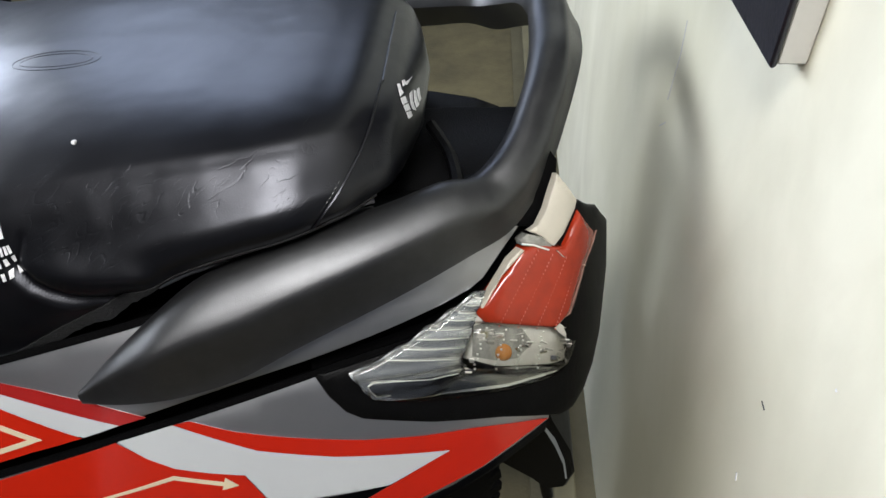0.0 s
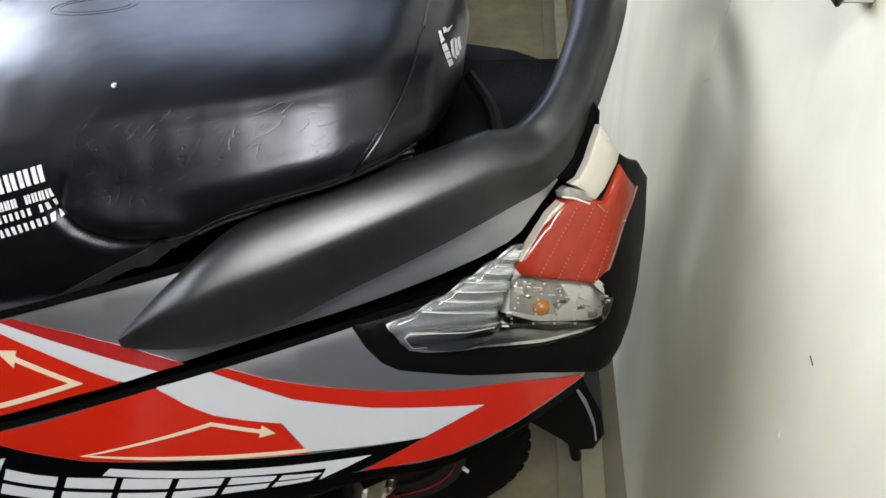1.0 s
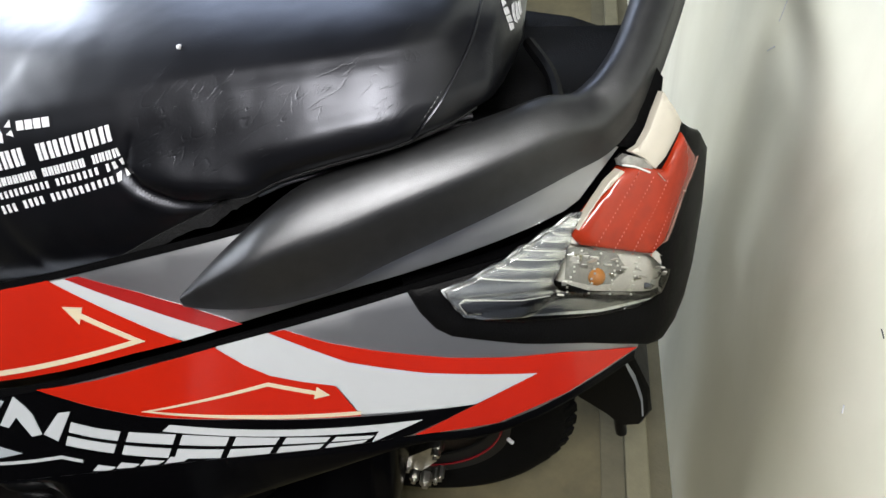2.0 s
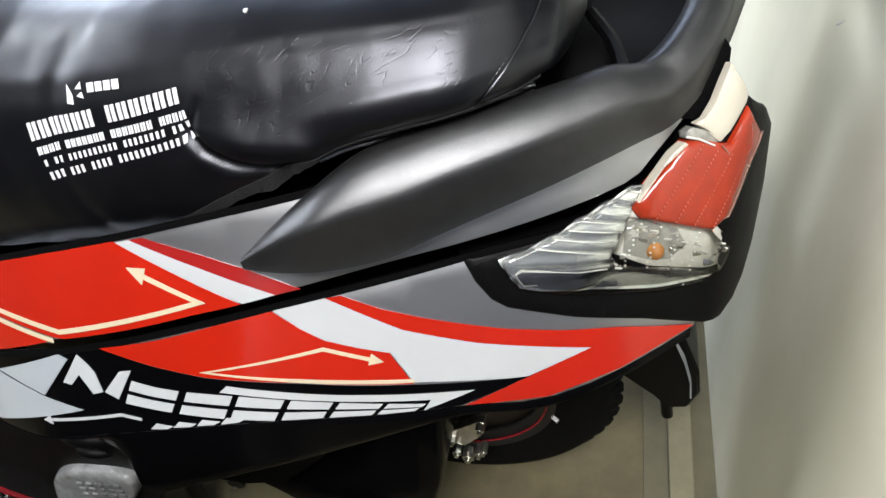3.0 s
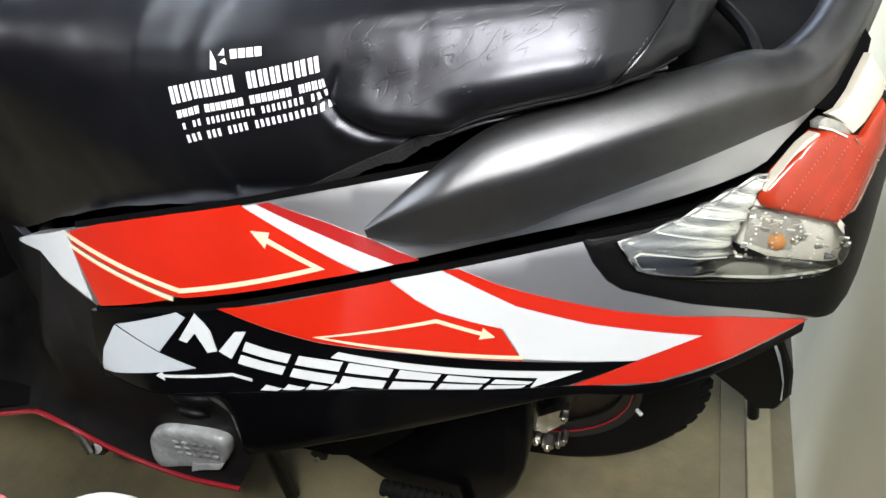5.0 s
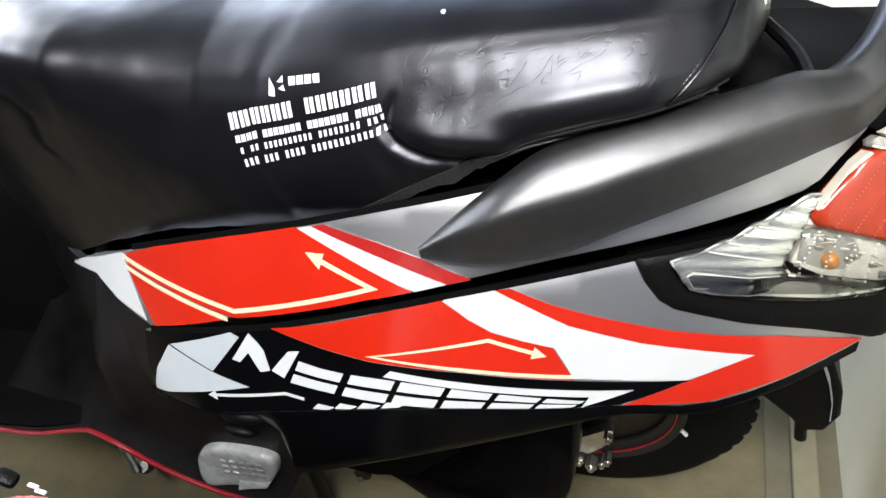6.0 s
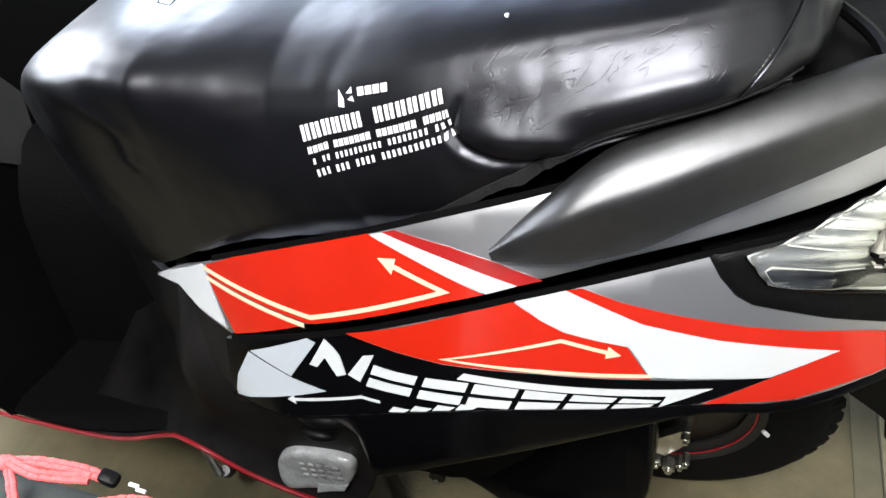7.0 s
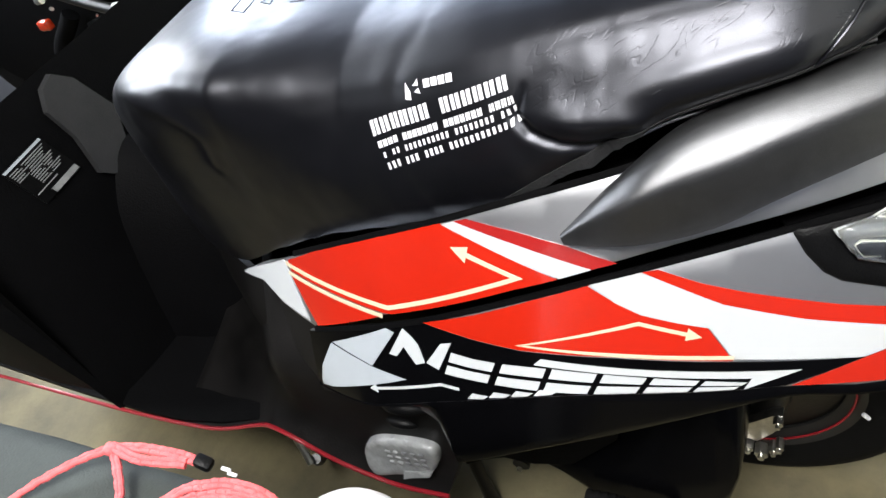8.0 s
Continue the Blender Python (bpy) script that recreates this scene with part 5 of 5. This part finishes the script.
part("head_cover", loft([[Vector((x, YC + s * w, z + 0.05 * (1 - s * s))) for s in np.linspace(-1, 1, 11)] for x, w, z in [(-1.22, 0.06, 0.96), (-1.28, 0.13, 0.98), (-1.36, 0.14, 0.98), (-1.45, 0.10, 0.92)]], False), "dull", scooter, "dull black handle bar cover")

o_ = solo("paint_fleck", speck, "print", "small white fleck lying on the seat", "fleck")

# ---- box on the wall ----
box = root("wall_cabinet", (0.222, 0.62, 0.88), "dark panelled box with white painted sides on the wall", "cabinet")
part("body", block((0.2170, 0.416, 0.876), (WALL_X, 0.85, 1.45), 0.0015, 1), "whiteplastic", box, "white painted wooden sides")
part("door", block((0.2128, 0.414, 0.8745), (0.2172, 0.852, 1.452), 0.0015, 1), "shutter", box, "dark painted front")

# ---- things in front: tied bundle and white can ----
bundle = root("bundle", (-0.62, -0.16, 0.0), "tall grey cloth bundle tied with pink cord", "bundle")
rings = []
for z, k in [(0.0, 0.90), (0.05, 0.97), (0.30, 1.0), (0.60, 0.99), (0.640, 0.975), (0.658, 0.945), (0.668, 0.88), (0.673, 0.70), (0.675, 0.40), (0.676, 0.02)]:
    ring = []
    for i in range(40):
        a = 2 * math.pi * i / 40
        c, s = math.cos(a), math.sin(a)
        rr = (abs(c) ** 7 + abs(s) ** 7) ** (-1 / 7)
        w = 1 + 0.02 * noise.noise(Vector((c * 2, s * 2, z * 6)))
        ring.append(Vector((-0.62 + 0.245 * k * rr * c * w, -0.16 + 0.215 * k * rr * s * w, z)))
    rings.append(ring)
part("sack", loft(rings), "bundle", bundle, "grey cloth sack", 60)
CORDS = [[(-0.640, -0.070, 0.672), (-0.600, -0.012, 0.680), (-0.580, 0.010, 0.682), (-0.558, 0.030, 0.682), (-0.540, 0.042, 0.681)],
         [(-0.540, 0.042, 0.681), (-0.515, 0.047, 0.681), (-0.495, 0.049, 0.680), (-0.478, 0.050, 0.679), (-0.464, 0.050, 0.676)],
         [(-0.540, 0.042, 0.683), (-0.512, 0.038, 0.684), (-0.495, 0.040, 0.682), (-0.470, 0.046, 0.678)],
         [(-0.537, 0.040, 0.682), (-0.515, 0.022, 0.683), (-0.500, 0.006, 0.683), (-0.490, -0.020, 0.682), (-0.485, -0.060, 0.680)],
         [(-0.500, -0.020, 0.682), (-0.457, 0.0245, 0.683), (-0.440, 0.0335, 0.683), (-0.4264, 0.0385, 0.682), (-0.408, 0.0405, 0.680), (-0.392, 0.0395, 0.675), (-0.376, 0.034, 0.660)],
         [(-0.496, -0.030, 0.682), (-0.453, 0.0165, 0.683), (-0.437, 0.0255, 0.683), (-0.4240, 0.0310, 0.682), (-0.408, 0.0335, 0.680), (-0.392, 0.0330, 0.675), (-0.378, 0.028, 0.660)]]
for pts in CORDS:
    path = smooth_path(pts, 14)
    for s in (-1, 1):
        twist = [p + Vector((0.0003 * s * math.sin(i * 0.9), 0.0018 * s, 0.0004 * s * math.cos(i * 0.9))) for i, p in enumerate(path)]
        part("cord", tube(twist, [0.0022 + 0.00028 * math.sin(i * 2.6) for i in range(len(twist))], 8), "cord", bundle, "twisted pink cord")
part("knot", turned(block((-0.006, -0.005, -0.004), (0.006, 0.005, 0.004), 0.003, 3), Matrix.Translation((-0.540, 0.040, 0.682))), "cord", bundle)
part("buckle", turned(block((-0.007, -0.005, -0.005), (0.007, 0.005, 0.005), 0.003, 2), Matrix.Translation((-0.460, 0.051, 0.674)) @ Matrix.Rotation(0.5, 4, "Y")), "dull", bundle, "black plastic buckle")
for k, (x, y, z, a) in enumerate(((-0.437, 0.0500, 0.6715, 0.2), (-0.430, 0.0480, 0.6710, 0.2))):
    part("print_bar", turned(block((-0.0035, -0.0012, -0.0008), (0.0035, 0.0012, 0.0008)), Matrix.Translation((x, y, z + 0.004)) @ Matrix.Rotation(a, 4, "Y")), "print", bundle, "small white printed bar")
can = root("can", (-0.318, 0.014, 0.0), "white plastic can with a rounded shoulder", "can")
rings = []
for z, k in [(0.0, 0.94), (0.02, 1.0), (0.64, 1.0), (0.662, 0.985), (0.677, 0.94), (0.686, 0.88), (0.692, 0.75), (0.6955, 0.45), (0.696, 0.02)]:
    rings.append([Vector((-0.318 + 0.050 * k * math.cos(a), 0.014 + 0.050 * k * math.sin(a), z)) for a in [2 * math.pi * i / 40 for i in range(40)]])
part("body", loft(rings), "whiteplastic", can, "white plastic body", 70)

# ---- another two-wheeler in the dark beyond the seat front ----
bike = root("motorcycle", (-1.9, 1.40, 0.0), "dark motorcycle standing beyond the scooter", "motorcycle")
part("tank", loft([[Vector((x, 1.42 + w * math.cos(a), 0.80 + h * math.sin(a))) for a in [2 * math.pi * i / 20 for i in range(20)]] for x, w, h in [(-2.3, 0.05, 0.05), (-2.2, 0.12, 0.12), (-2.0, 0.15, 0.14), (-1.8, 0.13, 0.10), (-1.65, 0.05, 0.05)]]), "dull", bike, "black fuel tank")
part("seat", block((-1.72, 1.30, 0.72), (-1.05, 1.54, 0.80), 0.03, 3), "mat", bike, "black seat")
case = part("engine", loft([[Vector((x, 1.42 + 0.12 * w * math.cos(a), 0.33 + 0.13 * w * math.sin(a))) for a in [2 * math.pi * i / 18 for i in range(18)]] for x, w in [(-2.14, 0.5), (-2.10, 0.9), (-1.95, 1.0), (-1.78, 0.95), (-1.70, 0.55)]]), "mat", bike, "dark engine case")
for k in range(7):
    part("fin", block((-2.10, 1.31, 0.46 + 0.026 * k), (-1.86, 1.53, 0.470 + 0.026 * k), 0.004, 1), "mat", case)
# added near-black mass that covers the lit floor and wall behind
part("dark_filler", loft([[Vector((x, 1.36, z0)), Vector((x, 1.33, (z0 + z1) / 2)), Vector((x, 1.37, z1)), Vector((x, 1.47, z1)), Vector((x, 1.51, (z0 + z1) / 2)), Vector((x, 1.48, z0))] for x, z0, z1 in [(-2.80, 0.30, 0.50), (-2.60, 0.14, 0.66), (-2.20, 0.08, 0.70), (-1.60, 0.08, 0.70), (-1.20, 0.20, 0.66), (-1.05, 0.40, 0.60)]]), "mat", bike, "near-black filler added to keep the background dark")
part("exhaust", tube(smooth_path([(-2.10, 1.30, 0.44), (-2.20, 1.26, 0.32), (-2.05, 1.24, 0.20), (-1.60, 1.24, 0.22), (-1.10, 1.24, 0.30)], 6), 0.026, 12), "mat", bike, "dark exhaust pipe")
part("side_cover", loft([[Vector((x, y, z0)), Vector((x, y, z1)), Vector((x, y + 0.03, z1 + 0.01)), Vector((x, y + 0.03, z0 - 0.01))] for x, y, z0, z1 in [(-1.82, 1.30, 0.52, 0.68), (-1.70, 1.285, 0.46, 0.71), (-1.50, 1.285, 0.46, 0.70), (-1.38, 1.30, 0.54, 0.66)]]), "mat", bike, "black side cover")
for x in (-2.55, -1.25):
    part("wheel", lathe([(y * 0.9, r * 1.38) for y, r in prof], (x, 1.42, 0.319), 48), "rubber", bike, "black wheel")
part("frame_tube", tube(smooth_path([(-2.35, 1.25, 0.75), (-2.0, 1.22, 0.55), (-1.6, 1.22, 0.45), (-1.2, 1.25, 0.62)], 6), 0.016, 10), "iron", bike, "black frame tube")
part("lamp", turned(block((-0.024, -0.014, -0.016), (0.024, 0.014, 0.016), 0.010, 3), Matrix.Translation((-2.085, 1.20, 0.464))), "redlens", bike, "red reflector")
for p, r in (((-2.03, 1.2, 0.535), 0.018), ((-2.02, 1.21, 0.505), 0.010), ((-1.745, 1.2, 0.490), 0.022), ((-1.70, 1.2, 0.475), 0.014), ((-1.847, 1.2, 0.475), 0.006), ((-1.85, 1.2, 0.455), 0.007), ((-1.855, 1.2, 0.435), 0.005), ((-2.00, 1.2, 0.385), 0.014)):
    part("fitting", tube([(p[0] - r, p[1], p[2]), (p[0] + r, p[1] - 0.01, p[2] + 0.3 * r)], r * 0.55, 8), "metal", bike, "bright metal fitting")

# ---- tube fixtures added at the area lamps, none in view ----
for eye, aim, watts, tone in LAMPS:
    lamp = root("unseen_lamp", eye, "unseen lamp, drawn as a cool white tube on a batten", "lamp", "tube lamps")
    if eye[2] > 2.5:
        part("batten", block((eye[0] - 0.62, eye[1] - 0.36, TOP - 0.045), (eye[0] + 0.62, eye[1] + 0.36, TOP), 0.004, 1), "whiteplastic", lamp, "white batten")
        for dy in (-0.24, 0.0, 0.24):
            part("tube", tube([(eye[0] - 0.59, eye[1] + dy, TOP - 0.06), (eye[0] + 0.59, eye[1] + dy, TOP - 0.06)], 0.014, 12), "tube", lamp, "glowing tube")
    elif eye[1] > 2.5:
        part("batten", block((eye[0] - 0.62, Y1 - 0.045, eye[2] - 0.03), (eye[0] + 0.62, Y1, eye[2] + 0.03), 0.004, 1), "whiteplastic", lamp, "white batten")
        part("tube", tube([(eye[0] - 0.59, Y1 - 0.06, eye[2]), (eye[0] + 0.59, Y1 - 0.06, eye[2])], 0.014, 12), "tube", lamp, "glowing tube")
    else:
        part("batten", block((X0, eye[1] - 0.62, eye[2] - 0.03), (X0 + 0.045, eye[1] + 0.62, eye[2] + 0.03), 0.004, 1), "whiteplastic", lamp, "white batten")
        part("tube", tube([(X0 + 0.06, eye[1] - 0.59, eye[2]), (X0 + 0.06, eye[1] + 0.59, eye[2])], 0.014, 12), "tube", lamp, "glowing tube")
